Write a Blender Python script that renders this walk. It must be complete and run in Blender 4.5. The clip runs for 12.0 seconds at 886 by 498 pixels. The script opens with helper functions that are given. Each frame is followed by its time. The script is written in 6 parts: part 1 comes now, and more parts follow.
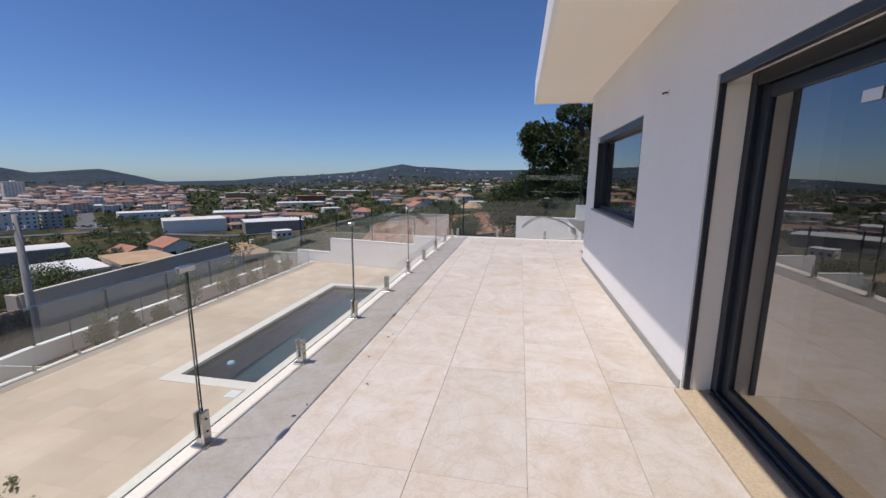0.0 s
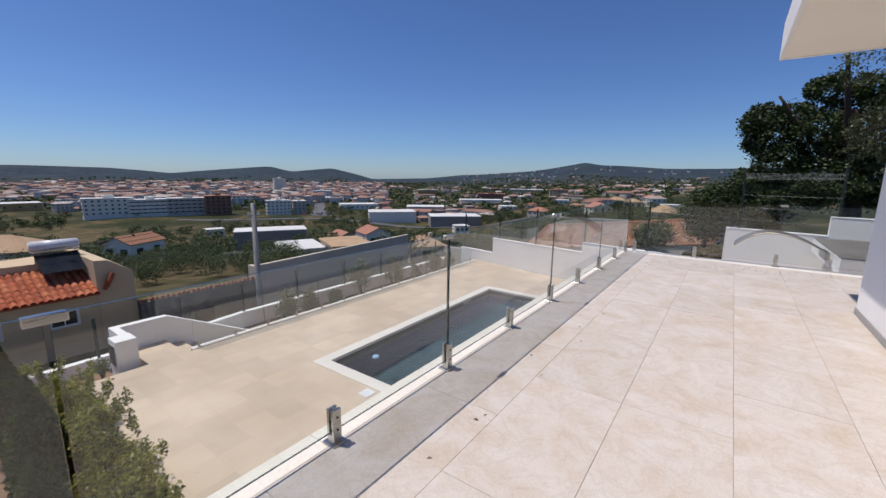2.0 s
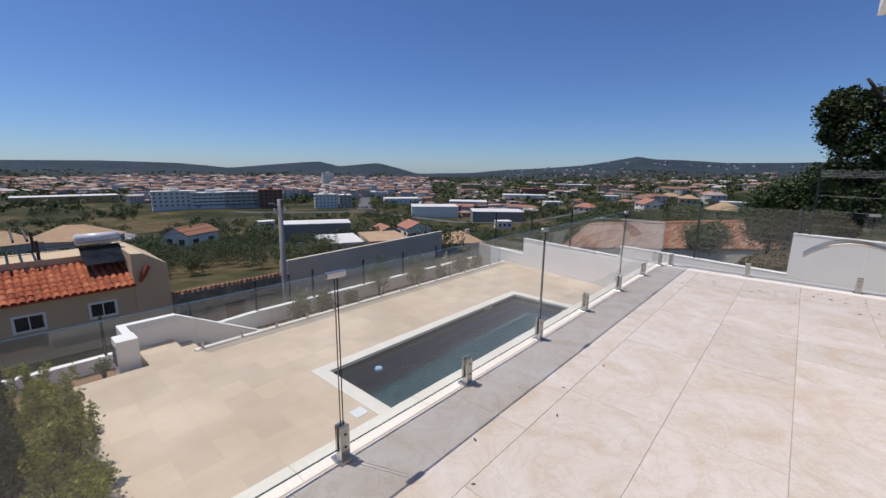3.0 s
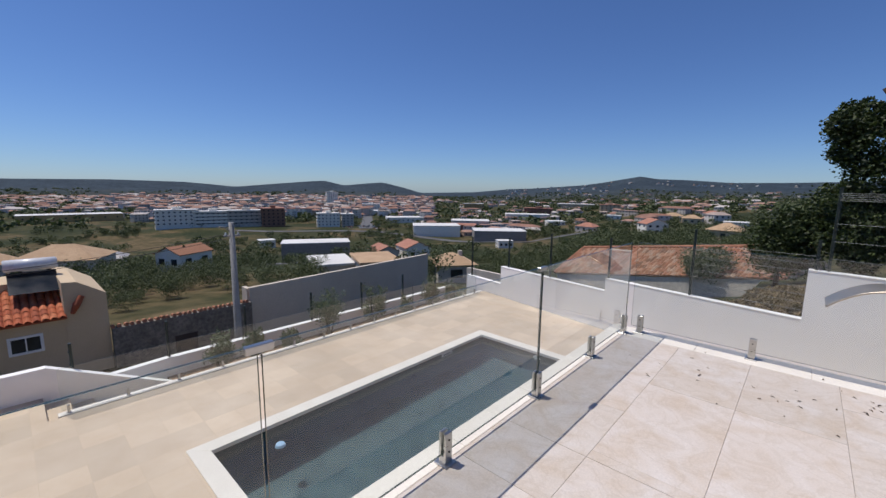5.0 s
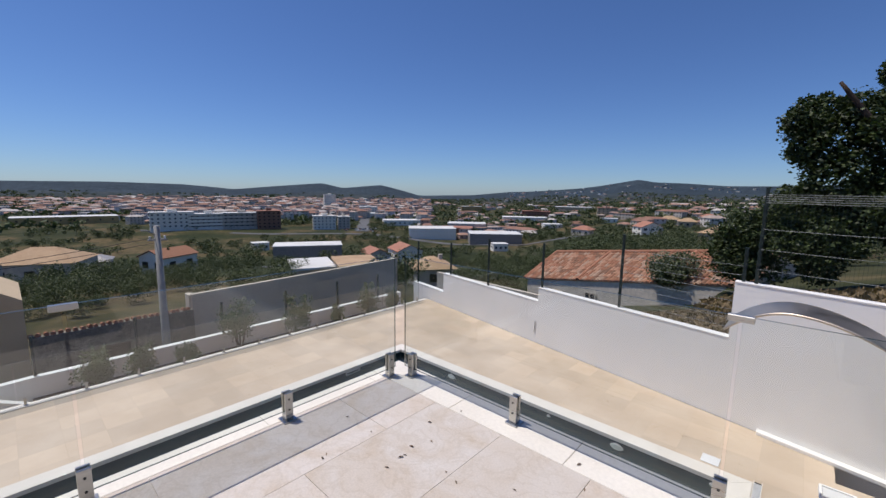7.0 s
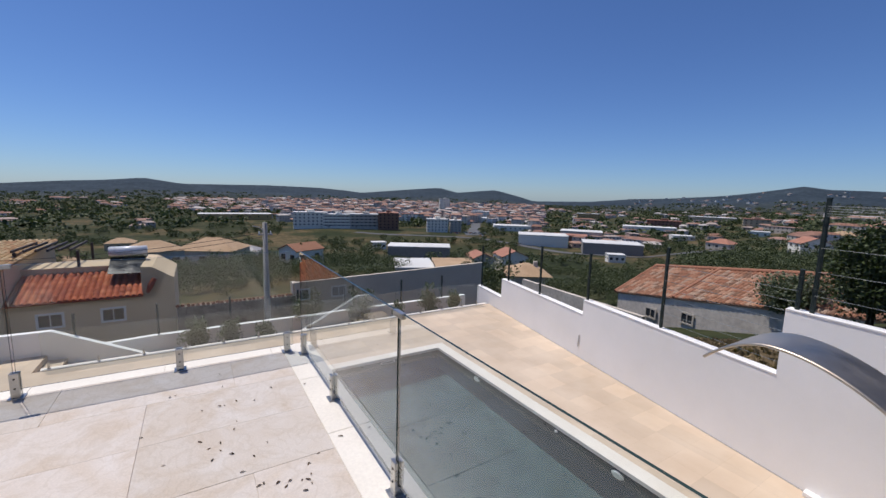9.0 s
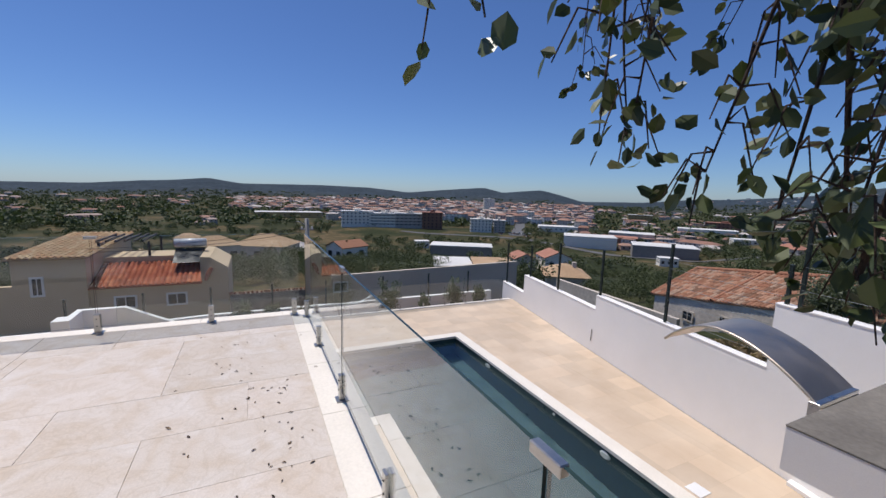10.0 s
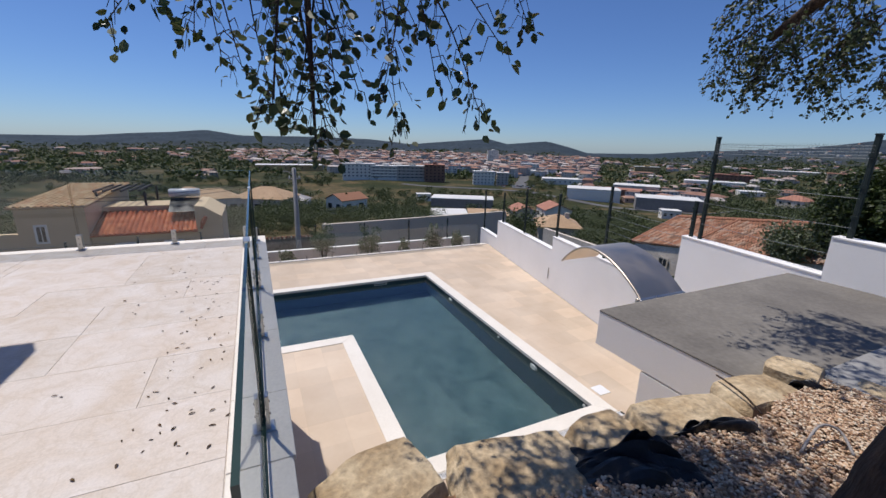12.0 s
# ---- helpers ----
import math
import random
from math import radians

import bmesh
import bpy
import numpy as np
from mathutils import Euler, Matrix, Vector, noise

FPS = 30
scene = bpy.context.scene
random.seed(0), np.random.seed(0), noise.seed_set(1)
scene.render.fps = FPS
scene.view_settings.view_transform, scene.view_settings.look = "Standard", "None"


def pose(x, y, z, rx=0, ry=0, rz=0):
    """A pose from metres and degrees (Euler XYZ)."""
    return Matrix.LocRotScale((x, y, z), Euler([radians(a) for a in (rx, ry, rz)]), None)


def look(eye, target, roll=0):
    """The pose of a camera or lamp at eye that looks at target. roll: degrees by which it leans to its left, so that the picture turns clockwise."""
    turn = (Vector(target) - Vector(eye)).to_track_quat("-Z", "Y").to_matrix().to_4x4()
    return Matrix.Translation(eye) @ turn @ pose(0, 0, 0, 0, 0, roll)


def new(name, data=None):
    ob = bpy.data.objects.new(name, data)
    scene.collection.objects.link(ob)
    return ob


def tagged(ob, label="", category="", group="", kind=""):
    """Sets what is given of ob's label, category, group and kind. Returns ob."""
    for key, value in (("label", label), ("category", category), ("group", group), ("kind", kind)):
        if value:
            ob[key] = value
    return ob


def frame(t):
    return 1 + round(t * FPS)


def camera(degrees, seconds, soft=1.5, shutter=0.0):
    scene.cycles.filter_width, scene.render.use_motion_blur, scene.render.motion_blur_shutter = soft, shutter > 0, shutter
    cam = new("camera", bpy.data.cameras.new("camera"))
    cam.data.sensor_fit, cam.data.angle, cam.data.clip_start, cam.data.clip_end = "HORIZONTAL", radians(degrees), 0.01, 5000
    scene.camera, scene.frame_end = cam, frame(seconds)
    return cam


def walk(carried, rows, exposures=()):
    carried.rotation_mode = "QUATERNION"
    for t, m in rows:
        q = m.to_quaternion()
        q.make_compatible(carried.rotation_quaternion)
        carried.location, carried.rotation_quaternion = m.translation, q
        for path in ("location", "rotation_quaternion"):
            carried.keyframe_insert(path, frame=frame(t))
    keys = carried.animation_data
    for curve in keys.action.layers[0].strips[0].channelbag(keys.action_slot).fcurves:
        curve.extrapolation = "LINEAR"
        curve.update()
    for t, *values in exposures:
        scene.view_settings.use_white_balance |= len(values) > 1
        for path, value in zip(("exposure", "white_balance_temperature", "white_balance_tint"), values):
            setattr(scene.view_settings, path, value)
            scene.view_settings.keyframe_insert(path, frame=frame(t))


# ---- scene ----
cam = camera(95.9, 12.0)
PATH = [
    (0, (1.716, -1.766, 1.51), (1.35, 0.168, 1.158), 0.4),
    (0.5, (1.695, -1.56, 1.498), (1.072, 0.306, 1.137), 0.7),
    (1, (1.688, -1.224, 1.48), (0.784, 0.524, 1.121), 0.7),
    (1.5, (1.645, -0.798, 1.488), (0.608, 0.873, 1.127), 0.7),
    (2, (1.642, -0.234, 1.47), (0.499, 1.366, 1.105), 0.7),
    (2.5, (1.643, 0.352, 1.48), (0.38, 1.856, 1.104), 0.8),
    (3, (1.662, 1.061, 1.542), (0.357, 2.524, 1.149), 0.7),
    (5, (1.452, 3.674, 1.618), (0.122, 5.137, 1.317), 0.8),
    (5.5, (1.631, 4.338, 1.61), (0.298, 5.801, 1.325), 0.8),
    (6, (1.869, 5.011, 1.582), (0.536, 6.475, 1.299), 0.7),
    (6.5, (2.221, 5.633, 1.593), (0.887, 7.096, 1.311), 0.6),
    (7, (2.548, 6.215, 1.593), (1.221, 7.683, 1.306), 0.9),
    (7.2, (2.744, 6.425, 1.597), (1.421, 7.898, 1.317), 0.9),
    (8.8, (3.981, 7.571, 1.646), (2.356, 8.703, 1.372), 1.5),
    (9, (4.194, 7.603, 1.653), (2.512, 8.65, 1.379), 1.6),
    (9.5, (4.767, 7.793, 1.644), (3.017, 8.721, 1.369), 1.6),
    (10, (5.301, 7.899, 1.608), (3.515, 8.754, 1.327), 1.8),
    (10.5, (5.768, 8.041, 1.563), (3.991, 8.892, 1.22), 1.9),
    (11, (6.173, 8.156, 1.514), (4.403, 9.0, 1.123), 1.8),
    (11.5, (6.457, 8.261, 1.522), (4.709, 9.104, 1.041), 1.9),
    (12, (6.711, 8.54, 1.501), (4.962, 9.365, 0.992), 1.6),
]
walk(cam, [(t, look(eye, target, roll)) for t, eye, target, roll in PATH],
     ((0, -0.03, 6500, 12), (7, -0.03, 6450, 12), (12, -0.03, 6450, 12)))

# ---- light ----
SUN_VEC = Vector((-0.378, -0.163, 1.0)).normalized()      # towards the sun
world = bpy.data.worlds.new("sky_world")
scene.world = world
world.use_nodes = True
wn = world.node_tree.nodes
sky = wn.new("ShaderNodeTexSky")
sky.sky_type = 'NISHITA'
sky.sun_disc = False
sky.sun_elevation = radians(67.6)
sky.sun_rotation = math.atan2(SUN_VEC.x, SUN_VEC.y)
sky.altitude = 900
sky.air_density = 1.0
sky.dust_density = 0.35
sky.ozone_density = 3.5
wn["Background"].inputs["Strength"].default_value = 0.078
tint = wn.new("ShaderNodeMix")
tint.data_type, tint.blend_type = 'RGBA', 'MULTIPLY'
tint.inputs[0].default_value = 1.0
tint.inputs[7].default_value = (0.69, 0.89, 1.24, 1)
world.node_tree.links.new(sky.outputs[0], tint.inputs[6])
world.node_tree.links.new(tint.outputs[2], wn["Background"].inputs["Color"])
sun_data = bpy.data.lights.new("sun", 'SUN')
sun_data.energy = 3.9
sun_data.angle = radians(0.53)
sun_data.color = (1.0, 0.95, 0.885)
sun = new("sun", sun_data)
sun.matrix_world = look(SUN_VEC * 50, (0, 0, 0))

# ---- materials ----
def node_mat(name):
    m = bpy.data.materials.new(name)
    m.use_nodes = True
    t = m.node_tree
    return m, t.nodes, t.links, t.nodes["Principled BSDF"]


def noise_node(nd, lk, scale, detail=4.0, rough=0.55, stretch=None):
    geo = nd.new("ShaderNodeNewGeometry")
    n = nd.new("ShaderNodeTexNoise")
    n.inputs["Scale"].default_value = scale
    n.inputs["Detail"].default_value = detail
    n.inputs["Roughness"].default_value = rough
    if stretch:
        mp = nd.new("ShaderNodeMapping")
        mp.inputs["Scale"].default_value = stretch
        lk.new(geo.outputs["Position"], mp.inputs["Vector"])
        lk.new(mp.outputs[0], n.inputs["Vector"])
    else:
        lk.new(geo.outputs["Position"], n.inputs["Vector"])
    return n


def ramp(nd, lk, src, stops):
    r = nd.new("ShaderNodeValToRGB")
    els = r.color_ramp.elements
    while len(els) < len(stops):
        els.new(0.5)
    for e, (p, c) in zip(els, stops):
        e.position = p
        e.color = (*c, 1)
    lk.new(src, r.inputs["Fac"])
    return r


def mix_rgb(nd, lk, fac, a, b, mode='MIX'):
    m = nd.new("ShaderNodeMix")
    m.data_type = 'RGBA'
    m.blend_type = mode
    for key, v in ((0, fac), (6, a), (7, b)):
        if isinstance(v, (int, float)):
            m.inputs[key].default_value = v
        elif isinstance(v, tuple):
            m.inputs[key].default_value = (*v, 1)
        else:
            lk.new(v, m.inputs[key])
    return m.outputs[2]


def surface(name, a, b, rough=0.7, metal=0.0, big=1.2, small=30.0, bump=0.15, fine=0.25, dist=0.01,
            random_tint=0.0, island=False, spec=0.5, stretch=None):
    """Two colours mixed by broad patches, fine grain over them, and a little relief."""
    m, nd, lk, bs = node_mat(name)
    n1 = noise_node(nd, lk, big, 5, 0.6, stretch)
    n2 = noise_node(nd, lk, small, 4, 0.6, stretch)
    r1 = ramp(nd, lk, n1.outputs["Fac"], ((0.34, a), (0.66, b)))
    g = ramp(nd, lk, n2.outputs["Fac"], ((0.25, (1 - fine,) * 3), (0.75, (1 + fine * 0.4,) * 3)))
    col = mix_rgb(nd, lk, 1.0, r1.outputs[0], g.outputs[0], 'MULTIPLY')
    if random_tint:
        if island:
            src = nd.new("ShaderNodeNewGeometry").outputs["Random Per Island"]
        else:
            src = nd.new("ShaderNodeObjectInfo").outputs["Random"]
        rr = ramp(nd, lk, src, ((0.0, (1 - random_tint,) * 3), (1.0, (1 + random_tint * 0.3,) * 3)))
        col = mix_rgb(nd, lk, 1.0, col, rr.outputs[0], 'MULTIPLY')
    lk.new(col, bs.inputs["Base Color"])
    rr2 = ramp(nd, lk, n1.outputs["Fac"], ((0.3, (max(rough - 0.08, 0.02),) * 3), (0.7, (min(rough + 0.08, 1),) * 3)))
    lk.new(rr2.outputs[0], bs.inputs["Roughness"])
    bs.inputs["Metallic"].default_value = metal
    bs.inputs["Specular IOR Level"].default_value = spec
    if bump:
        bp = nd.new("ShaderNodeBump")
        bp.inputs["Strength"].default_value = bump
        bp.inputs["Distance"].default_value = dist
        lk.new(n2.outputs["Fac"], bp.inputs["Height"])
        lk.new(bp.outputs[0], bs.inputs["Normal"])
    return m


def palette(name, colours, rough=0.8, island=True, small=8.0, fine=0.3, spec=0.3, bump=0.0):
    """Each loose piece takes one of the colours by chance; grain over it."""
    m, nd, lk, bs = node_mat(name)
    if island:
        src = nd.new("ShaderNodeNewGeometry").outputs["Random Per Island"]
    else:
        src = nd.new("ShaderNodeObjectInfo").outputs["Random"]
    k = len(colours)
    rp = ramp(nd, lk, src, [(i / k, c) for i, c in enumerate(colours)])
    rp.color_ramp.interpolation = 'CONSTANT' if k > 3 else 'LINEAR'
    n2 = noise_node(nd, lk, small, 4)
    g = ramp(nd, lk, n2.outputs["Fac"], ((0.25, (1 - fine,) * 3), (0.75, (1 + fine * 0.4,) * 3)))
    lk.new(mix_rgb(nd, lk, 1.0, rp.outputs[0], g.outputs[0], 'MULTIPLY'), bs.inputs["Base Color"])
    bs.inputs["Roughness"].default_value = rough
    bs.inputs["Specular IOR Level"].default_value = spec
    if bump:
        bp = nd.new("ShaderNodeBump")
        bp.inputs["Strength"].default_value = bump
        bp.inputs["Distance"].default_value = 0.02
        lk.new(n2.outputs["Fac"], bp.inputs["Height"])
        lk.new(bp.outputs[0], bs.inputs["Normal"])
    return m


def foliage(name, dark, light, rough=0.5, trans=0.25):
    m, nd, lk, bs = node_mat(name)
    geo = nd.new("ShaderNodeNewGeometry")
    rp = ramp(nd, lk, geo.outputs["Random Per Island"], ((0.0, dark), (0.75, light), (1.0, tuple(c * 1.3 for c in light))))
    n = noise_node(nd, lk, 1.1, 3)
    g = ramp(nd, lk, n.outputs["Fac"], ((0.3, (0.7,) * 3), (0.7, (1.15,) * 3)))
    col = mix_rgb(nd, lk, 1.0, rp.outputs[0], g.outputs[0], 'MULTIPLY')
    lk.new(col, bs.inputs["Base Color"])
    bs.inputs["Roughness"].default_value = rough
    bs.inputs["Specular IOR Level"].default_value = 0.4
    tr = nd.new("ShaderNodeBsdfTranslucent")
    lk.new(mix_rgb(nd, lk, 1.0, col, (1.2, 1.4, 0.6), 'MULTIPLY'), tr.inputs["Color"])
    mx = nd.new("ShaderNodeMixShader")
    mx.inputs[0].default_value = trans
    lk.new(bs.outputs[0], mx.inputs[1])
    lk.new(tr.outputs[0], mx.inputs[2])
    lk.new(mx.outputs[0], nd["Material Output"].inputs["Surface"])
    return m


def sheet_glass(name, tint, gloss_tint=(0.95, 0.97, 0.97), base=0.06):
    """A thin pane: clear straight through, with mirror gloss that grows at grazing angles."""
    m, nd, lk, bs = node_mat(name)
    tr = nd.new("ShaderNodeBsdfTransparent")
    tr.inputs["Color"].default_value = (*tint, 1)
    gl = nd.new("ShaderNodeBsdfGlossy")
    gl.inputs["Color"].default_value = (*gloss_tint, 1)
    gl.inputs["Roughness"].default_value = 0.0
    lw = nd.new("ShaderNodeLayerWeight")
    lw.inputs["Blend"].default_value = 0.5
    pw = nd.new("ShaderNodeMath")
    pw.operation = 'POWER'
    pw.inputs[1].default_value = 3.2
    lk.new(lw.outputs["Facing"], pw.inputs[0])
    fr = nd.new("ShaderNodeMapRange")
    fr.inputs["To Min"].default_value = base
    lk.new(pw.outputs[0], fr.inputs["Value"])
    mx = nd.new("ShaderNodeMixShader")
    lk.new(fr.outputs[0], mx.inputs[0])
    lk.new(tr.outputs[0], mx.inputs[1])
    lk.new(gl.outputs[0], mx.inputs[2])
    lk.new(mx.outputs[0], nd["Material Output"].inputs["Surface"])
    return m


def stone_tile(name, a, b, c, random_tint=0.1):
    """Honed limestone: cloudy cream and grey-pink patches with faint veins."""
    m, nd, lk, bs = node_mat(name)
    info = nd.new("ShaderNodeObjectInfo")
    geo = nd.new("ShaderNodeNewGeometry")
    off = nd.new("ShaderNodeVectorMath")
    off.operation = 'MULTIPLY_ADD'
    comb = nd.new("ShaderNodeCombineXYZ")
    for k in range(3):
        lk.new(info.outputs["Random"], comb.inputs[k])
    off.inputs[1].default_value = (37.0, 91.0, 13.0)
    lk.new(comb.outputs[0], off.inputs[0])
    lk.new(geo.outputs["Position"], off.inputs[2])
    def nz(scale, detail, distort):
        n = nd.new("ShaderNodeTexNoise")
        n.inputs["Scale"].default_value = scale
        n.inputs["Detail"].default_value = detail
        n.inputs["Distortion"].default_value = distort
        lk.new(off.outputs[0], n.inputs["Vector"])
        return n
    n1, n2, n3 = nz(2.6, 9, 1.4), nz(4.5, 7, 1.6), nz(90.0, 3, 0.0)
    r1 = ramp(nd, lk, n1.outputs["Fac"], ((0.30, a), (0.5, b), (0.70, c)))
    v = ramp(nd, lk, n2.outputs["Fac"], ((0.44, (1, 1, 1)), (0.5, (0.86, 0.83, 0.78)), (0.55, (1, 1, 1))))
    col = mix_rgb(nd, lk, 0.5, r1.outputs[0], v.outputs[0], 'MULTIPLY')
    g = ramp(nd, lk, n3.outputs["Fac"], ((0.3, (0.92,) * 3), (0.7, (1.04,) * 3)))
    col = mix_rgb(nd, lk, 1.0, col, g.outputs[0], 'MULTIPLY')
    tint = ramp(nd, lk, info.outputs["Random"], ((0.0, (1 - random_tint, 1 - random_tint * 1.1, 1 - random_tint * 1.3)), (1.0, (1.03, 1.02, 1.02))))
    col = mix_rgb(nd, lk, 1.0, col, tint.outputs[0], 'MULTIPLY')
    lk.new(col, bs.inputs["Base Color"])
    bs.inputs["Roughness"].default_value = 0.62
    bs.inputs["Specular IOR Level"].default_value = 0.35
    bp = nd.new("ShaderNodeBump")
    bp.inputs["Strength"].default_value = 0.12
    bp.inputs["Distance"].default_value = 0.003
    lk.new(n3.outputs["Fac"], bp.inputs["Height"])
    lk.new(bp.outputs[0], bs.inputs["Normal"])
    return m


def paved(name, a, b, joint, tile=(0.6, 0.6), gap=0.004):
    """A far paved floor, tile by tile in the shader, with cloudy stone colour."""
    m, nd, lk, bs = node_mat(name)
    geo = nd.new("ShaderNodeNewGeometry")
    br = nd.new("ShaderNodeTexBrick")
    br.offset = 0.0
    br.inputs["Scale"].default_value = 1.0
    br.inputs["Brick Width"].default_value = tile[0]
    br.inputs["Row Height"].default_value = tile[1]
    br.inputs["Mortar Size"].default_value = gap
    br.inputs["Color1"].default_value = (0.90, 0.90, 0.90, 1)
    br.inputs["Color2"].default_value = (1.06, 1.05, 1.03, 1)
    br.inputs["Mortar"].default_value = (*joint, 1)
    lk.new(geo.outputs["Position"], br.inputs["Vector"])
    n1 = noise_node(nd, lk, 1.3, 6, 0.62)
    n3 = noise_node(nd, lk, 0.35, 3, 0.5)
    r1 = ramp(nd, lk, n1.outputs["Fac"], ((0.32, a), (0.68, b)))
    col = mix_rgb(nd, lk, 1.0, r1.outputs[0], br.outputs["Color"], 'MULTIPLY')
    st = ramp(nd, lk, n3.outputs["Fac"], ((0.35, (0.9, 0.88, 0.85)), (0.65, (1.03, 1.03, 1.03))))
    col = mix_rgb(nd, lk, 1.0, col, st.outputs[0], 'MULTIPLY')
    lk.new(col, bs.inputs["Base Color"])
    bs.inputs["Roughness"].default_value = 0.75
    return m


def clay_roof(name, cols):
    return palette(name, cols, 0.85, True, 6.0, 0.35, 0.2)


M_TILE = stone_tile("limestone_tile", (0.56, 0.475, 0.39), (0.605, 0.54, 0.478), (0.64, 0.59, 0.545), 0.06)
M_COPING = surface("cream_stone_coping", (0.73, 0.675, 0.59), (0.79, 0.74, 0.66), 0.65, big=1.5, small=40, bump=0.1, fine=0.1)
M_GROUT = surface("tile_grout", (0.58, 0.51, 0.44), (0.66, 0.59, 0.52), 0.9, fine=0.3)
M_DECK = paved("pool_deck_stone", (0.57, 0.45, 0.335), (0.64, 0.525, 0.405), (0.90, 0.88, 0.85), gap=0.003)
M_RENDER = surface("white_wall_render", (0.85, 0.825, 0.785), (0.90, 0.875, 0.84), 0.85, big=0.7, small=120, bump=0.2, fine=0.06, dist=0.004)
M_SOFFIT = surface("cream_soffit_paint", (0.92, 0.85, 0.74), (0.94, 0.88, 0.78), 0.85, big=0.6, small=110, bump=0.15, fine=0.05, dist=0.003)
M_SKIRT = surface("grey_stone_skirting", (0.34, 0.325, 0.30), (0.42, 0.40, 0.37), 0.7)
M_SILL = surface("tan_stone_sill", (0.50, 0.385, 0.26), (0.58, 0.46, 0.32), 0.6, small=60)
M_GREYSILL = surface("grey_stone_sill", (0.30, 0.28, 0.27), (0.36, 0.34, 0.33), 0.6, small=60)
M_ALU = surface("anthracite_aluminium", (0.018, 0.022, 0.028), (0.026, 0.03, 0.038), 0.42, 0.0, big=2, small=200, bump=0.03, fine=0.08)
M_STEEL = surface("brushed_steel", (0.50, 0.49, 0.46), (0.60, 0.585, 0.555), 0.32, 1.0, big=3, small=90, bump=0.05, fine=0.15, stretch=(1, 1, 12))
M_CURVED = surface("brushed_sheet_steel", (0.60, 0.50, 0.39), (0.66, 0.56, 0.45), 0.42, 1.0, big=2, small=60, bump=0.01, fine=0.05)
M_BOLT = surface("dark_bolt", (0.05, 0.05, 0.05), (0.09, 0.085, 0.08), 0.4, 0.8)
M_GLASS = sheet_glass("rail_glass", (0.89, 0.925, 0.91), base=0.07)
M_EDGE = surface("glass_edge", (0.02, 0.04, 0.035), (0.035, 0.06, 0.05), 0.15, fine=0.1, bump=0)
M_PANE = sheet_glass("window_glass", (0.34, 0.35, 0.35), (0.74, 0.71, 0.68), base=0.38)
M_ROOM = surface("room_plaster", (0.42, 0.40, 0.37), (0.48, 0.46, 0.43), 0.9, fine=0.05)
M_CONCRETE = surface("grey_cement_screed", (0.155, 0.14, 0.12), (0.24, 0.22, 0.19), 0.9, big=1.1, small=22, bump=0.3, fine=0.25)
M_POOL = surface("blue_grey_mosaic", (0.019, 0.052, 0.062), (0.036, 0.078, 0.087), 0.35, big=3, small=45, bump=0.1, fine=0.5)
M_STONE = surface("sandstone_slab", (0.42, 0.29, 0.15), (0.68, 0.54, 0.35), 0.85, big=4, small=26, bump=0.6, fine=0.45, dist=0.03, random_tint=0.2)
M_PEBBLE = palette("gravel_pebbles", ((0.61, 0.42, 0.275), (0.48, 0.30, 0.18), (0.70, 0.54, 0.39), (0.31, 0.19, 0.12), (0.55, 0.38, 0.245), (0.74, 0.62, 0.465)), 0.7)
M_MEMBRANE = surface("black_weed_membrane", (0.006, 0.006, 0.008), (0.014, 0.014, 0.016), 0.38, big=6, small=60, bump=0.4, fine=0.2)
M_SOIL = surface("red_brown_soil", (0.21, 0.115, 0.065), (0.31, 0.19, 0.11), 0.95, big=2, small=25, bump=0.5, fine=0.4, dist=0.03)
M_BARK = surface("dark_bark", (0.04, 0.024, 0.017), (0.095, 0.06, 0.04), 0.95, big=6, small=40, bump=0.9, fine=0.5, dist=0.03, stretch=(1, 1, 0.3))
M_POST = surface("dark_green_post", (0.012, 0.022, 0.018), (0.02, 0.034, 0.028), 0.5, fine=0.15)
M_WIRE = surface("fence_wire", (0.25, 0.27, 0.27), (0.35, 0.37, 0.37), 0.5, 0.6)
M_GREYWALL = surface("grey_cement_wall", (0.56, 0.49, 0.40), (0.63, 0.56, 0.465), 0.92, big=0.5, small=12, bump=0.2, fine=0.15)
M_RUBBLE = surface("rough_stone_wall", (0.16, 0.145, 0.125), (0.27, 0.245, 0.21), 0.95, big=1.8, small=7, bump=0.8, fine=0.5, dist=0.06)
M_BEIGE = surface("beige_house_render", (0.56, 0.43, 0.275), (0.62, 0.485, 0.32), 0.9, big=0.5, small=20, fine=0.1)
M_WHITEWASH = surface("whitewashed_wall", (0.92, 0.85, 0.72), (0.94, 0.89, 0.78), 0.9, big=0.5, small=6, fine=0.15)
M_OLDWHITE = surface("weathered_white_wall", (0.54, 0.47, 0.39), (0.70, 0.63, 0.54), 0.92, big=0.6, small=5, fine=0.25)
M_PALE = surface("pale_flat_roof", (0.60, 0.59, 0.56), (0.72, 0.71, 0.68), 0.85, big=0.1, small=3, fine=0.15)
M_OCHRE = surface("ochre_render", (0.46, 0.32, 0.13), (0.55, 0.40, 0.19), 0.9, big=0.1, small=2)
M_BRICKRED = surface("red_brick_shell", (0.24, 0.125, 0.085), (0.33, 0.18, 0.12), 0.9, big=0.2, small=2)
M_DARKWIN = surface("dark_window", (0.02, 0.025, 0.03), (0.04, 0.046, 0.052), 0.15, fine=0.1, bump=0)
M_GREYBAND = surface("dark_balcony_band", (0.26, 0.235, 0.205), (0.33, 0.30, 0.265), 0.7)
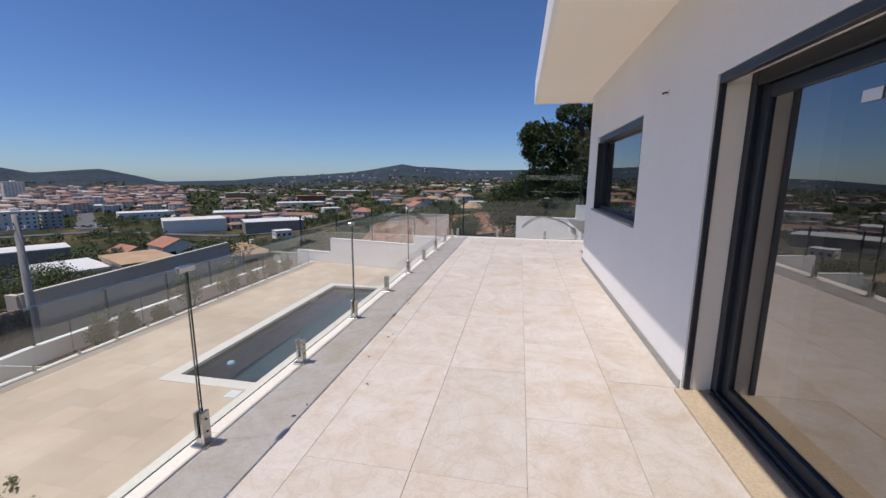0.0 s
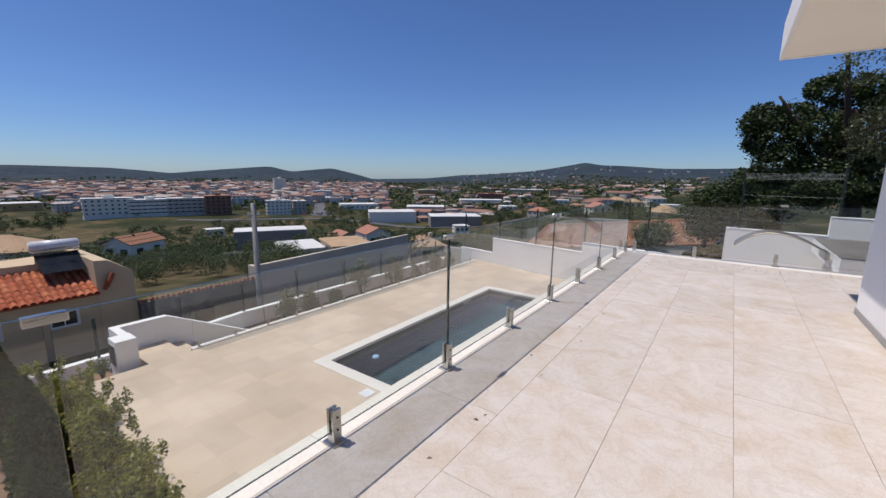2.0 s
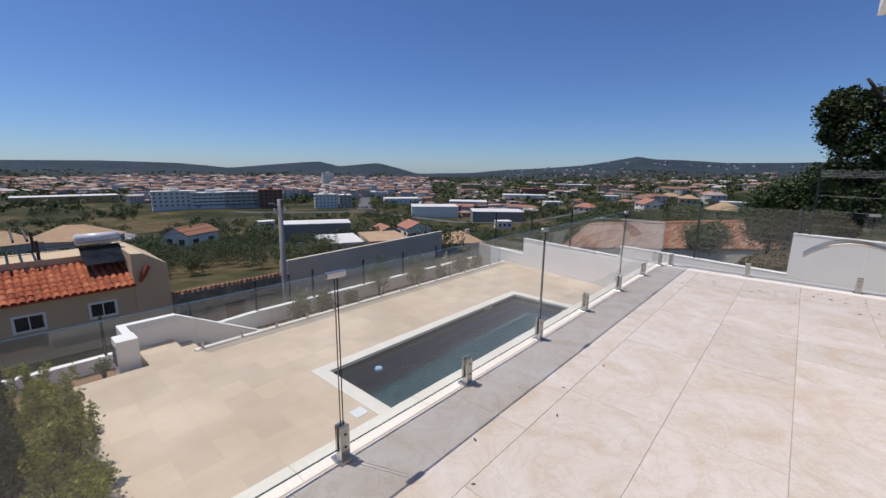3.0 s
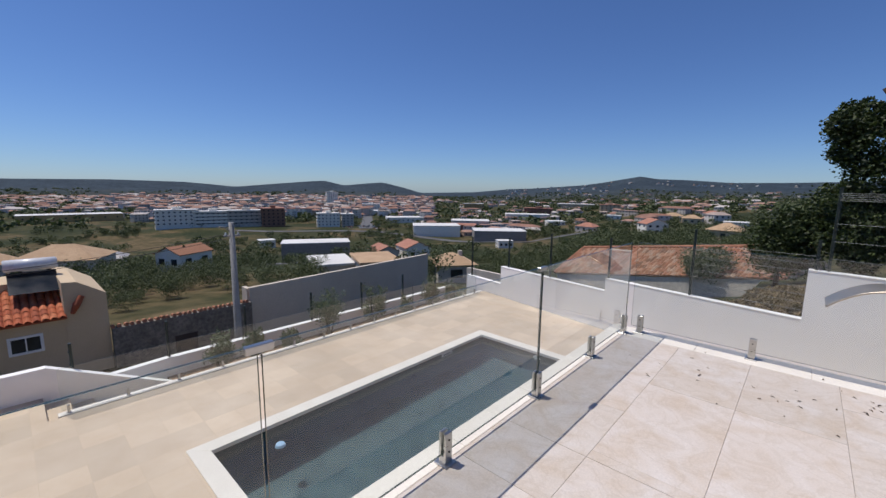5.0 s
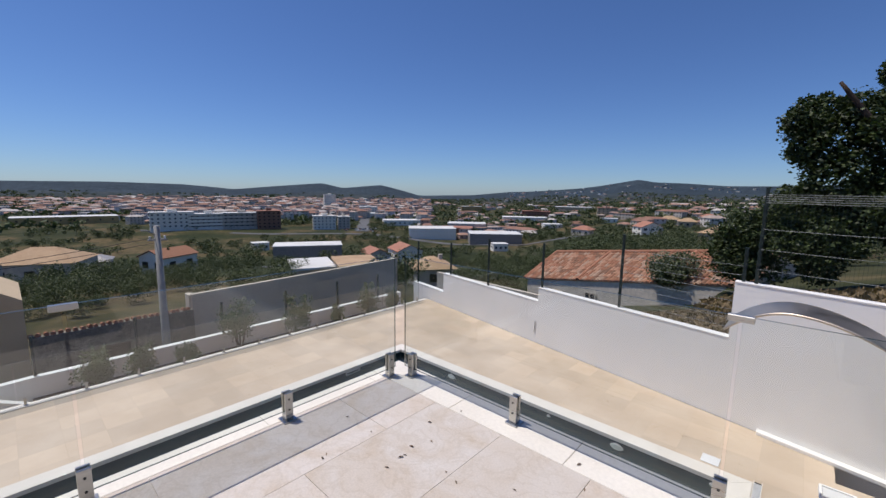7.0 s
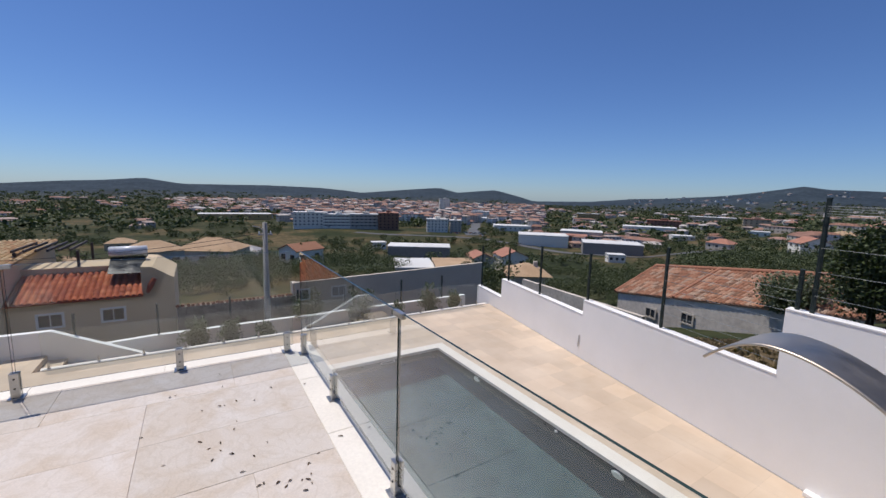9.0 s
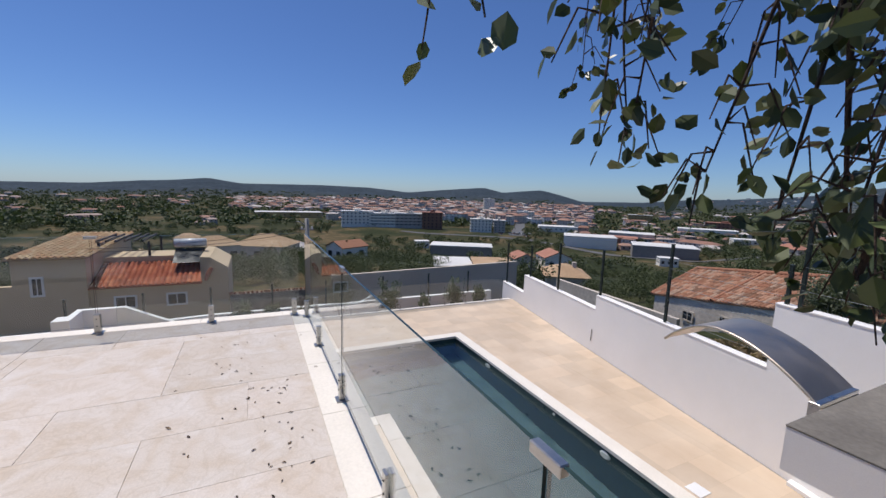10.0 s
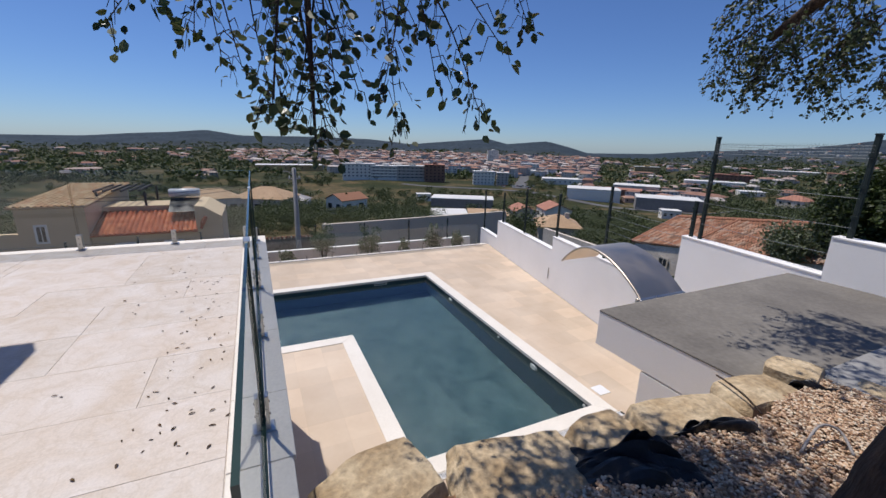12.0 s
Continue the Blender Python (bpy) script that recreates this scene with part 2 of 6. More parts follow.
M_CLAY = clay_roof("red_clay_tiles", ((0.50, 0.155, 0.075), (0.42, 0.12, 0.06), (0.56, 0.20, 0.10), (0.47, 0.14, 0.07), (0.36, 0.11, 0.06)))
M_OLDCLAY = clay_roof("old_clay_tiles", ((0.42, 0.22, 0.135), (0.33, 0.165, 0.10), (0.50, 0.29, 0.19), (0.38, 0.18, 0.11), (0.26, 0.15, 0.10), (0.46, 0.32, 0.23)))
M_YELCLAY = clay_roof("straw_clay_tiles", ((0.52, 0.36, 0.20), (0.46, 0.31, 0.17), (0.58, 0.43, 0.26), (0.50, 0.30, 0.16)))
M_CLAYFLAT = surface("far_clay_roof", (0.35, 0.15, 0.095), (0.45, 0.22, 0.15), 0.9, big=0.4, small=4, fine=0.3)
M_TANROOF = surface("tan_clay_roof", (0.42, 0.27, 0.15), (0.52, 0.36, 0.22), 0.9, big=0.4, small=5, fine=0.3)
M_TANK = surface("white_tank_enamel", (0.66, 0.66, 0.66), (0.76, 0.76, 0.76), 0.3, big=2, small=20, fine=0.05, bump=0)
M_POLE = surface("grey_concrete_pole", (0.27, 0.26, 0.245), (0.36, 0.35, 0.33), 0.9, big=1.5, small=20, fine=0.2)
M_TIMBER = surface("dark_pergola_timber", (0.035, 0.025, 0.022), (0.06, 0.045, 0.04), 0.7)
M_ASPHALT = surface("grey_asphalt", (0.09, 0.09, 0.092), (0.15, 0.15, 0.15), 0.95, big=0.1, small=2)
M_PLASTIC = surface("white_plastic", (0.72, 0.72, 0.71), (0.78, 0.78, 0.77), 0.4, fine=0.04, bump=0)
M_BLUE = surface("pale_blue_plastic", (0.25, 0.42, 0.58), (0.32, 0.5, 0.66), 0.4, fine=0.05, bump=0)
M_DRYLEAF = palette("dry_leaf", ((0.14, 0.09, 0.05), (0.20, 0.13, 0.07), (0.10, 0.07, 0.04), (0.25, 0.17, 0.10)), 0.8, island=False, small=60)
M_TOWNWALL = palette("town_walls", ((0.72, 0.69, 0.64), (0.62, 0.55, 0.46), (0.76, 0.74, 0.71), (0.60, 0.43, 0.34), (0.68, 0.62, 0.54), (0.74, 0.68, 0.60), (0.50, 0.46, 0.42)), 0.9, small=0.2)
M_TOWNROOF = palette("town_roofs", ((0.30, 0.165, 0.12), (0.36, 0.22, 0.165), (0.42, 0.33, 0.28), (0.27, 0.145, 0.10), (0.52, 0.47, 0.43), (0.37, 0.22, 0.165)), 0.9, small=0.2)
F_OAK = foliage("oak_leaves", (0.026, 0.040, 0.014), (0.095, 0.118, 0.045), 0.42, 0.08)
F_TREE = foliage("far_tree_leaves", (0.018, 0.030, 0.010), (0.068, 0.092, 0.027), 0.55, 0.15)
F_HEDGE = foliage("hedge_leaves", (0.08, 0.09, 0.012), (0.30, 0.28, 0.05), 0.45, 0.3)
F_CYPRESS = foliage("cypress_leaves", (0.022, 0.044, 0.010), (0.065, 0.10, 0.022), 0.6, 0.1)
F_OLIVE = foliage("olive_leaves", (0.07, 0.09, 0.05), (0.15, 0.17, 0.10), 0.55, 0.2)
F_YUCCA = foliage("yucca_leaves", (0.10, 0.13, 0.04), (0.24, 0.26, 0.10), 0.5, 0.3)
F_SCRUB = foliage("valley_scrub", (0.035, 0.052, 0.02), (0.115, 0.135, 0.055), 0.7, 0.1)
F_DRY = foliage("dry_grass", (0.17, 0.12, 0.065), (0.28, 0.205, 0.115), 0.9, 0.2)


def water_mat():
    m, nd, lk, bs = node_mat("pool_water")
    bs.inputs["Base Color"].default_value = (0.80, 0.93, 0.95, 1)
    bs.inputs["Transmission Weight"].default_value = 1.0
    bs.inputs["IOR"].default_value = 1.33
    bs.inputs["Roughness"].default_value = 0.0
    n = noise_node(nd, lk, 3.2, 3, 0.5)
    n2 = noise_node(nd, lk, 14.0, 2, 0.5)
    ad = nd.new("ShaderNodeMath")
    ad.operation = 'ADD'
    lk.new(n.outputs["Fac"], ad.inputs[0])
    lk.new(n2.outputs["Fac"], ad.inputs[1])
    bp = nd.new("ShaderNodeBump")
    bp.inputs["Strength"].default_value = 0.25
    bp.inputs["Distance"].default_value = 0.012
    lk.new(ad.outputs[0], bp.inputs["Height"])
    lk.new(bp.outputs[0], bs.inputs["Normal"])
    return m


M_WATER = water_mat()


def ground_mat():
    """Scrub, dry grass and bare fields near; dark wooded slopes far out, blue haze painted in."""
    m, nd, lk, bs = node_mat("valley_ground")
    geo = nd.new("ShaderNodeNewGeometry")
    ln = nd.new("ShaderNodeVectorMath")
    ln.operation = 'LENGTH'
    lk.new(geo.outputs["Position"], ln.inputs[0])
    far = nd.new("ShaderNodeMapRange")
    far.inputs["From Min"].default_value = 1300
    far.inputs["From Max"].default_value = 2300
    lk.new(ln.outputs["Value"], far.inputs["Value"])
    a = noise_node(nd, lk, 0.022, 5, 0.6)
    b = noise_node(nd, lk, 0.35, 5, 0.65)
    fld = ramp(nd, lk, a.outputs["Fac"], ((0.40, (0.035, 0.044, 0.02)), (0.52, (0.06, 0.062, 0.03)), (0.62, (0.15, 0.11, 0.062)), (0.72, (0.06, 0.062, 0.03))))
    sp = ramp(nd, lk, b.outputs["Fac"], ((0.35, (0.55, 0.6, 0.5)), (0.65, (1.15, 1.1, 1.05))))
    near_c = mix_rgb(nd, lk, 1.0, fld.outputs[0], sp.outputs[0], 'MULTIPLY')
    # hill colour carries distance haze as a blue tint
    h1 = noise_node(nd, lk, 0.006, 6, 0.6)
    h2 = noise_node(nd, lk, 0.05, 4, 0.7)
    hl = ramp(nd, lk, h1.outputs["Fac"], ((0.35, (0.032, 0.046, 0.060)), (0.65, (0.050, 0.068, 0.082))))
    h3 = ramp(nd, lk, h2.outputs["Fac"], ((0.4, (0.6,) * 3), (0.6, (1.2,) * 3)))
    hazy_hill_c = mix_rgb(nd, lk, 1.0, hl.outputs[0], h3.outputs[0], 'MULTIPLY')
    lk.new(mix_rgb(nd, lk, far.outputs[0], near_c, hazy_hill_c), bs.inputs["Base Color"])
    bs.inputs["Roughness"].default_value = 0.95
    bs.inputs["Specular IOR Level"].default_value = 0.1
    return m


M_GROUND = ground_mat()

# ---- mesh helpers ----
rng = random.Random(7)
nrg = np.random.RandomState(11)


def box(bm, x0, x1, y0, y1, z0, z1):
    v = [bm.verts.new(p) for p in ((x0, y0, z0), (x1, y0, z0), (x1, y1, z0), (x0, y1, z0), (x0, y0, z1), (x1, y0, z1), (x1, y1, z1), (x0, y1, z1))]
    for f in ((0, 3, 2, 1), (4, 5, 6, 7), (0, 1, 5, 4), (1, 2, 6, 5), (2, 3, 7, 6), (3, 0, 4, 7)):
        bm.faces.new([v[i] for i in f])
    return v


def bevelled(bm, width, segments=2):
    bmesh.ops.bevel(bm, geom=bm.edges[:], offset=width, segments=segments, affect='EDGES', profile=0.6)
    return bm


def new_box(x0, x1, y0, y1, z0, z1, bevel=0.0, segments=2):
    bm = bmesh.new()
    box(bm, x0, x1, y0, y1, z0, z1)
    return bevelled(bm, bevel, segments) if bevel else bm


def to_mesh(bm, name, materials, smooth=False):
    me = bpy.data.meshes.new(name)
    bm.to_mesh(me)
    bm.free()
    for m in (materials if isinstance(materials, (list, tuple)) else [materials]):
        me.materials.append(m)
    if smooth:
        me.polygons.foreach_set("use_smooth", [True] * len(me.polygons))
    return me


def part(name, bm, material, parent=None, label="", smooth=False, at=None):
    ob = new(name, to_mesh(bm, name, material, smooth))
    if parent:
        ob.parent = parent
    if at is not None:
        ob.matrix_basis = at
    return tagged(ob, label)


def part_data(name, verts, faces, material, parent=None, label="", smooth=False, mat_ids=None):
    me = bpy.data.meshes.new(name)
    me.from_pydata([tuple(v) for v in verts], [], [tuple(f) for f in faces])
    for m in (material if isinstance(material, (list, tuple)) else [material]):
        me.materials.append(m)
    if mat_ids is not None:
        me.polygons.foreach_set("material_index", list(mat_ids))
    if smooth:
        me.polygons.foreach_set("use_smooth", [True] * len(me.polygons))
    ob = new(name, me)
    if parent:
        ob.parent = parent
    return tagged(ob, label)


def shared(name, me, parent, at):
    ob = new(name, me)
    ob.parent = parent
    ob.matrix_basis = at
    return ob


def thing(name, label, category, at=None, group="", kind=""):
    e = new(name)
    e.empty_display_size = 0.1
    if at is not None:
        e.matrix_basis = at
    return tagged(e, label, category, group, kind)


def structure(name, bm, material, label, smooth=False):
    return tagged(part(name, bm, material, None, "", smooth), label, name.split("_")[0], "", "structure")


def prism(bm, poly, z0, z1):
    """A flat polygon (counter-clockwise) raised from z0 to z1."""
    lo = [bm.verts.new((x, y, z0)) for x, y in poly]
    hi = [bm.verts.new((x, y, z1)) for x, y in poly]
    bm.faces.new(lo[::-1])
    bm.faces.new(hi)
    n = len(poly)
    for i in range(n):
        bm.faces.new((lo[i], lo[(i + 1) % n], hi[(i + 1) % n], hi[i]))


def tube(bm, pts, radii, sides=8):
    rings = []
    pts = [Vector(p) for p in pts]
    for i, p in enumerate(pts):
        d = (pts[min(i + 1, len(pts) - 1)] - pts[max(i - 1, 0)]).normalized()
        a = d.orthogonal().normalized()
        b = d.cross(a)
        r = radii[i] if isinstance(radii, (list, tuple)) else radii
        rings.append([bm.verts.new(p + (a * math.cos(k * math.tau / sides) + b * math.sin(k * math.tau / sides)) * r) for k in range(sides)])
    for q, w in zip(rings, rings[1:]):
        # keep the rings from twisting
        best = min(range(sides), key=lambda s: sum((q[k].co - w[(k + s) % sides].co).length for k in range(sides)))
        for k in range(sides):
            bm.faces.new((q[k], q[(k + 1) % sides], w[(k + 1 + best) % sides], w[(k + best) % sides]))
        w[:] = w[best:] + w[:best]
    bm.faces.new(rings[0][::-1])
    bm.faces.new(rings[-1])


def smooth_path(pts, n=5):
    out = []
    pts = [Vector(p) for p in pts]
    for i in range(len(pts) - 1):
        p0, p1, p2, p3 = pts[max(i - 1, 0)], pts[i], pts[i + 1], pts[min(i + 2, len(pts) - 1)]
        for k in range(n):
            t = k / n
            out.append(0.5 * ((2 * p1) + (p2 - p0) * t + (2 * p0 - 5 * p1 + 4 * p2 - p3) * t * t + (3 * p1 - p0 - 3 * p2 + p3) * t ** 3))
    out.append(pts[-1])
    return out


def leaf_arrays(centres, size, spread=0.35, droop=0.0):
    """Folded diamond leaves at the centres, each turned by chance. Returns vertices and faces."""
    c = np.asarray(centres, float)
    n = len(c)
    d = nrg.normal(size=(n, 3))
    d[:, 2] = d[:, 2] * 0.6 - droop
    d /= np.linalg.norm(d, axis=1)[:, None]
    s = np.cross(d, nrg.normal(size=(n, 3)))
    s /= np.linalg.norm(s, axis=1)[:, None] + 1e-9
    u = np.cross(d, s)
    ln = size * (1 + spread * nrg.uniform(-1, 1, n))[:, None]
    w = ln * 0.34
    v = np.stack([c - d * ln * 0.5, c + s * w + u * w * 0.35, c + d * ln * 0.5, c - s * w + u * w * 0.35], 1).reshape(-1, 3)
    i = np.arange(n)[:, None] * 4
    return v, np.concatenate([i + [[0, 1, 2]], i + [[0, 2, 3]]], 0)


def clump_points(lumps, count, shell=0.55):
    """Points spread through overlapping round lumps (x, y, z, rx, ry, rz), more of them near the outside."""
    w = np.array([l[3] * l[4] * l[5] for l in lumps]) ** 0.67
    pick = nrg.choice(len(lumps), count, p=w / w.sum())
    a = np.array(lumps)[pick]
    d = nrg.normal(size=(count, 3))
    d /= np.linalg.norm(d, axis=1)[:, None]
    r = shell + (1 - shell) * nrg.uniform(0, 1, count) ** 0.6
    r = r * (1 + 0.14 * nrg.normal(size=count))
    return a[:, :3] + d * a[:, 3:] * r[:, None]


def lumps_in(centre, radius, count, lump, flat=1.0, lift=0.0):
    out = []
    for _ in range(count):
        d = Vector((rng.gauss(0, 1), rng.gauss(0, 1), rng.gauss(0, 1))).normalized() * rng.uniform(0.35, 1.0)
        k = lump * rng.uniform(0.6, 1.25)
        out.append((centre[0] + d.x * radius, centre[1] + d.y * radius, centre[2] + d.z * radius * flat + lift, k, k, k * 0.85))
    return out


# ---- the lie of the land ----
RADIAL = ((0, -5.2), (12, -5.6), (20, -6.6), (50, -10.2), (85, -14.5), (110, -18.6), (145, -25.2), (180, -30.2), (300, -37.5), (430, -38.5), (600, -41), (1000, -44), (1600, -43))
CREST = ((-180, 1.5), (-60, 2.5), (-20, 1.5), (2, 1.05), (7, 1.05), (11.5, 1.36), (14.5, 1.45), (16.4, 1.78), (20.8, 0.98), (23.5, 0.6), (29.2, 0.15), (33, 0.0), (38, -0.5), (45.5, -0.68),
         (47.6, -0.08), (50.8, 0.68), (52.5, 0.55), (56.1, 0.2), (58.7, 0.8), (61, 0.62), (65, 0.27), (69.5, -0.17), (72, 0.08), (75, 0.32), (82, 0.46), (88, 0.36), (91, 0.32), (94.7, 0.86),
         (98, 0.5), (101.5, 0.27), (106, -0.15), (112, -0.25), (125, 0.2), (180, 1.5))


def wall_line(x):
    """Where the stepped boundary wall runs."""
    return 16.62 - 0.211 * x


def land(x, y):
    r = math.hypot(x, y)
    az = math.degrees(math.atan2(-x, y))
    base = float(np.interp(r, *zip(*RADIAL)))
    share = float(np.interp(az, (-180, -60, -10, 5, 14, 30, 140, 180), (0.0, 0.0, 0.3, 0.5, 0.62, 1, 1, 0.0)))
    base = -5.2 * share + (base + 5.2) * share if r > 12 else base
    if r > 1600:
        el = float(np.interp(az, *zip(*CREST)))
        top = 1.6 + 3300 * math.tan(radians(el))
        k = min((r - 1600) / 1700, 1)
        k = k * k * (3 - 2 * k)
        base = base + (top - base) * k
        if r > 3300:
            base -= (r - 3300) * 0.08
        base += noise.fractal(Vector((x * 0.0016, y * 0.0016, 0.3)), 0.9, 2.1, 4) * 26 * k * (1 - k) * 2.2
    elif r > 60:
        base += noise.noise(Vector((x * 0.012, y * 0.012, 0))) * 2.0 * min((r - 60) / 100, 1)
    # the hillside close by
    slope = max(min(-1.75 + 0.3 * (x - 1.5), 0.9), -6.2) - max(y - 19, 0) * 0.16 * (1 if x < 0 else 0.3)
    k = min(max((r - 19) / 30, 0), 1)
    if y > wall_line(x) - 0.2 or x > 8:
        base = slope * (1 - k) + base * k
    if -11.5 < x < 8 and -9 < y < wall_line(x) + (0.75 if x < 3 else 0.3):
        base = -5.4
    return base


def build_ground():
    radii = [0.01] + [0.6 * i for i in range(1, 51)]
    while radii[-1] < 4700:
        radii.append(radii[-1] * 1.045)
    n = 480
    verts = [(r * math.cos(k * math.tau / n), r * math.sin(k * math.tau / n)) for r in radii for k in range(n)]
    verts = [(x, y, land(x, y)) for x, y in verts]
    faces = [(i * n + k, (i + 1) * n + k, (i + 1) * n + (k + 1) % n, i * n + (k + 1) % n) for i in range(len(radii) - 1) for k in range(n)]
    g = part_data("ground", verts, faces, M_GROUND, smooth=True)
    tagged(g, "dry scrubby hillside falling to a valley, with haze-tinted wooded hills behind", "ground", "", "structure")


build_ground()

# ---- terrace, house and pool: the large structure ----
WALL_X, WALL_END, SOFFIT = 2.915, 5.93, 2.92
EDGE_Y = 8.445                     # line of the end balustrade
DECK = -3.165

bm = bmesh.new()
prism(bm, ((-0.14, -8), (3.2, -8), (3.2, 5.7), (8, 5.7), (8, 8.5), (6.6, 8.5), (6.6, 8.60), (-0.14, 8.60)), -0.24, -0.005)
floor = structure("floor_terrace", bm, M_GROUT, "terrace slab with grey grout under pale limestone tiles")
bm = bmesh.new()
box(bm, -0.12, 3.2, -8, 8.58, -5.3, -0.24)
box(bm, 3.2, 4.9, 5.7, 8.58, -5.3, -0.24)
structure("wall_terrace", bm, M_RENDER, "white rendered retaining wall below the terrace")

# house walls, with the door and window openings left free
DOOR_Y0, DOOR_Y1, DOOR_Z = -4.6, 1.18, 2.16
WIN_Y0, WIN_Y1, WIN_Z0, WIN_Z1 = 2.74, 5.19, 1.0, 2.155
T = 0.34
bm = bmesh.new()
X0, X1 = WALL_X, WALL_X + T
for y0, y1, z0, z1 in ((-8, DOOR_Y0, 0, SOFFIT), (DOOR_Y0, DOOR_Y1, DOOR_Z, SOFFIT), (DOOR_Y1, WIN_Y0, 0, SOFFIT),
                       (WIN_Y0, WIN_Y1, 0, WIN_Z0), (WIN_Y0, WIN_Y1, WIN_Z1, SOFFIT), (WIN_Y1, WALL_END, 0, SOFFIT)):
    box(bm, X0, X1, y0, y1, z0, z1)
structure("wall_west", bm, M_RENDER, "white rendered house wall with a door and a window opening")
structure("wall_end", new_box(X1, 8.2, WALL_END - T, WALL_END, 0, SOFFIT), M_RENDER, "white rendered end wall of the house")
bm = bmesh.new()
box(bm, 8.2, 8.5, -8, WALL_END, 0, SOFFIT)
box(bm, X1, 8.2, -8.3, -8, 0, SOFFIT)
structure("wall_back", bm, M_ROOM, "plain inner walls that close the room")
structure("wall_partition", new_box(X1, 8.2, 1.9, 2.0, 0, SOFFIT), M_ROOM, "plain partition between two rooms")
structure("floor_room", new_box(X1, 8.2, -8, WALL_END - T, -0.05, 0.005), M_SILL, "tan floor inside the house")
structure("ceiling", new_box(X1, 8.2, -8, WALL_END - T, SOFFIT - 0.06, SOFFIT - 0.004), M_ROOM, "plain pale ceiling of the room")
roof = thing("roof", "flat roof slab with cream soffit and white fascia", "roof", kind="structure")
part("soffit", new_box(1.945, 8.5, -8.2, 6.465, SOFFIT, SOFFIT + 0.03), M_SOFFIT, roof, "cream painted soffit")
bm = bmesh.new()
box(bm, 1.925, 1.97, -8.2, 6.485, SOFFIT - 0.012, SOFFIT + 0.42)
box(bm, 1.97, 8.5, 6.44, 6.485, SOFFIT - 0.012, SOFFIT + 0.42)
part("fascia", bevelled(bm, 0.006, 1), M_RENDER, roof, "white painted fascia")
part("roof_slab", new_box(1.95, 8.5, -8.2, 6.46, SOFFIT + 0.034, SOFFIT + 0.40), M_PALE, roof, "pale flat roof covering")
bm = bmesh.new()
box(bm, WALL_X - 0.012, WALL_X, DOOR_Y1 + 0.02, WALL_END, 0, 0.075)
structure("baseboard", bevelled(bm, 0.003, 1), M_SKIRT, "grey stone skirting along the house wall")

# pool deck, L-shaped basin and its coping
PX0, PX1, PY0, PY1, PLX, PLY = -6.09, 2.08, 5.74, 13.94, -2.37, 10.40
WATER = ((PX0, PY0), (PLX, PY0), (PLX, PLY), (PX1, PLY), (PX1, PY1), (PX0, PY1))
bm = bmesh.new()
for x0, x1, y0, y1 in ((-9.45, PX0 - 0.28, 1.25, 17.95), (PX0 - 0.28, PLX + 0.28, 1.25, PY0 - 0.28), (PLX + 0.28, -0.12, 1.25, 8.58),
                        (PLX + 0.28, 4.9, 8.58, PLY - 0.28), (PX1 + 0.28, 4.9, PLY - 0.28, 15.2), (PX0 - 0.28, PX1 + 0.28, PY1 + 0.28, 15.8),
                       (PX1 + 0.28, 3.4, 15.2, 15.8)):
    box(bm, x0, x1, y0, y1, DECK - 0.12, DECK)
structure("floor_deck", bm, M_DECK, "beige limestone paving round the pool")
bm = bmesh.new()
prism(bm, ((-9.45, 17.95), (-6.45, 15.8), (3.4, 15.8), (3.4, wall_line(3.4)), (-9.45, wall_line(-9.45))), DECK - 0.12, DECK + 0.001)
structure("floor_deck_far", bm, M_DECK, "beige limestone paving along the boundary wall")
bm = bmesh.new()
w = WATER
inner = [bm.verts.new((x, y, DECK + 0.012)) for x, y in w]
foot = [bm.verts.new((x, y, DECK - 1.35)) for x, y in w]
for i in range(6):
    j = (i + 1) % 6
    bm.faces.new((inner[j], inner[i], foot[i], foot[j]))
bm.faces.new(foot)
basin = thing("swimming_pool", "L-shaped swimming pool with dark blue-grey mosaic and cream stone coping", "swimming pool", kind="structure")
part("basin", bm, M_POOL, basin, "dark blue-grey mosaic basin")


def ring_coping(poly, out, z0, z1):
    """Coping stones round a rectilinear basin, piece by piece."""
    n = len(poly)
    offs = []
    for i in range(n):
        p, a, b = Vector(poly[i]), Vector(poly[i - 1]), Vector(poly[(i + 1) % n])
        d0, d1 = (p - a).normalized(), (b - p).normalized()
        n0, n1 = Vector((d0.y, -d0.x)), Vector((d1.y, -d1.x))
        offs.append((p - (d0 * 0) + (n0 + n1) * out))
    return offs


outer = ring_coping(WATER, 0.29, 0, 0)
lip = ring_coping(WATER, -0.03, 0, 0)
for i in range(6):
    j = (i + 1) % 6
    bm = bmesh.new()
    prism(bm, [tuple(outer[i]), tuple(outer[j]), tuple(lip[j]), tuple(lip[i])], DECK - 0.06, DECK + 0.02)
    part("coping", bevelled(bm, 0.008, 2), M_COPING, basin)
bm = bmesh.new()
bm.faces.new([bm.verts.new((x, y, DECK - 0.13)) for x, y in w])
water = part("water", bm, M_WATER, basin, "still clear water")
water.visible_shadow = False
# wall lights, skimmer and inlets of the pool
for x, big in ((-4.05, True), (-1.2, False), (0.27, True), (1.85, False)):
    bm = bmesh.new()
    bmesh.ops.create_cone(bm, cap_ends=True, segments=20, radius1=0.13 if big else 0.045, radius2=0.10 if big else 0.035, depth=0.03)
    part("pool_lamp" if big else "water_inlet", bm, M_PLASTIC, basin, "round white underwater lamp" if big else "small white water inlet", at=pose(x, PY1 - 0.016, DECK - (0.24 if big else 0.15), 90, 0, 0))
bm = bmesh.new()
box(bm, PX0, PX0 + 0.02, 11.98, 12.01, DECK - 0.20, DECK - 0.08)
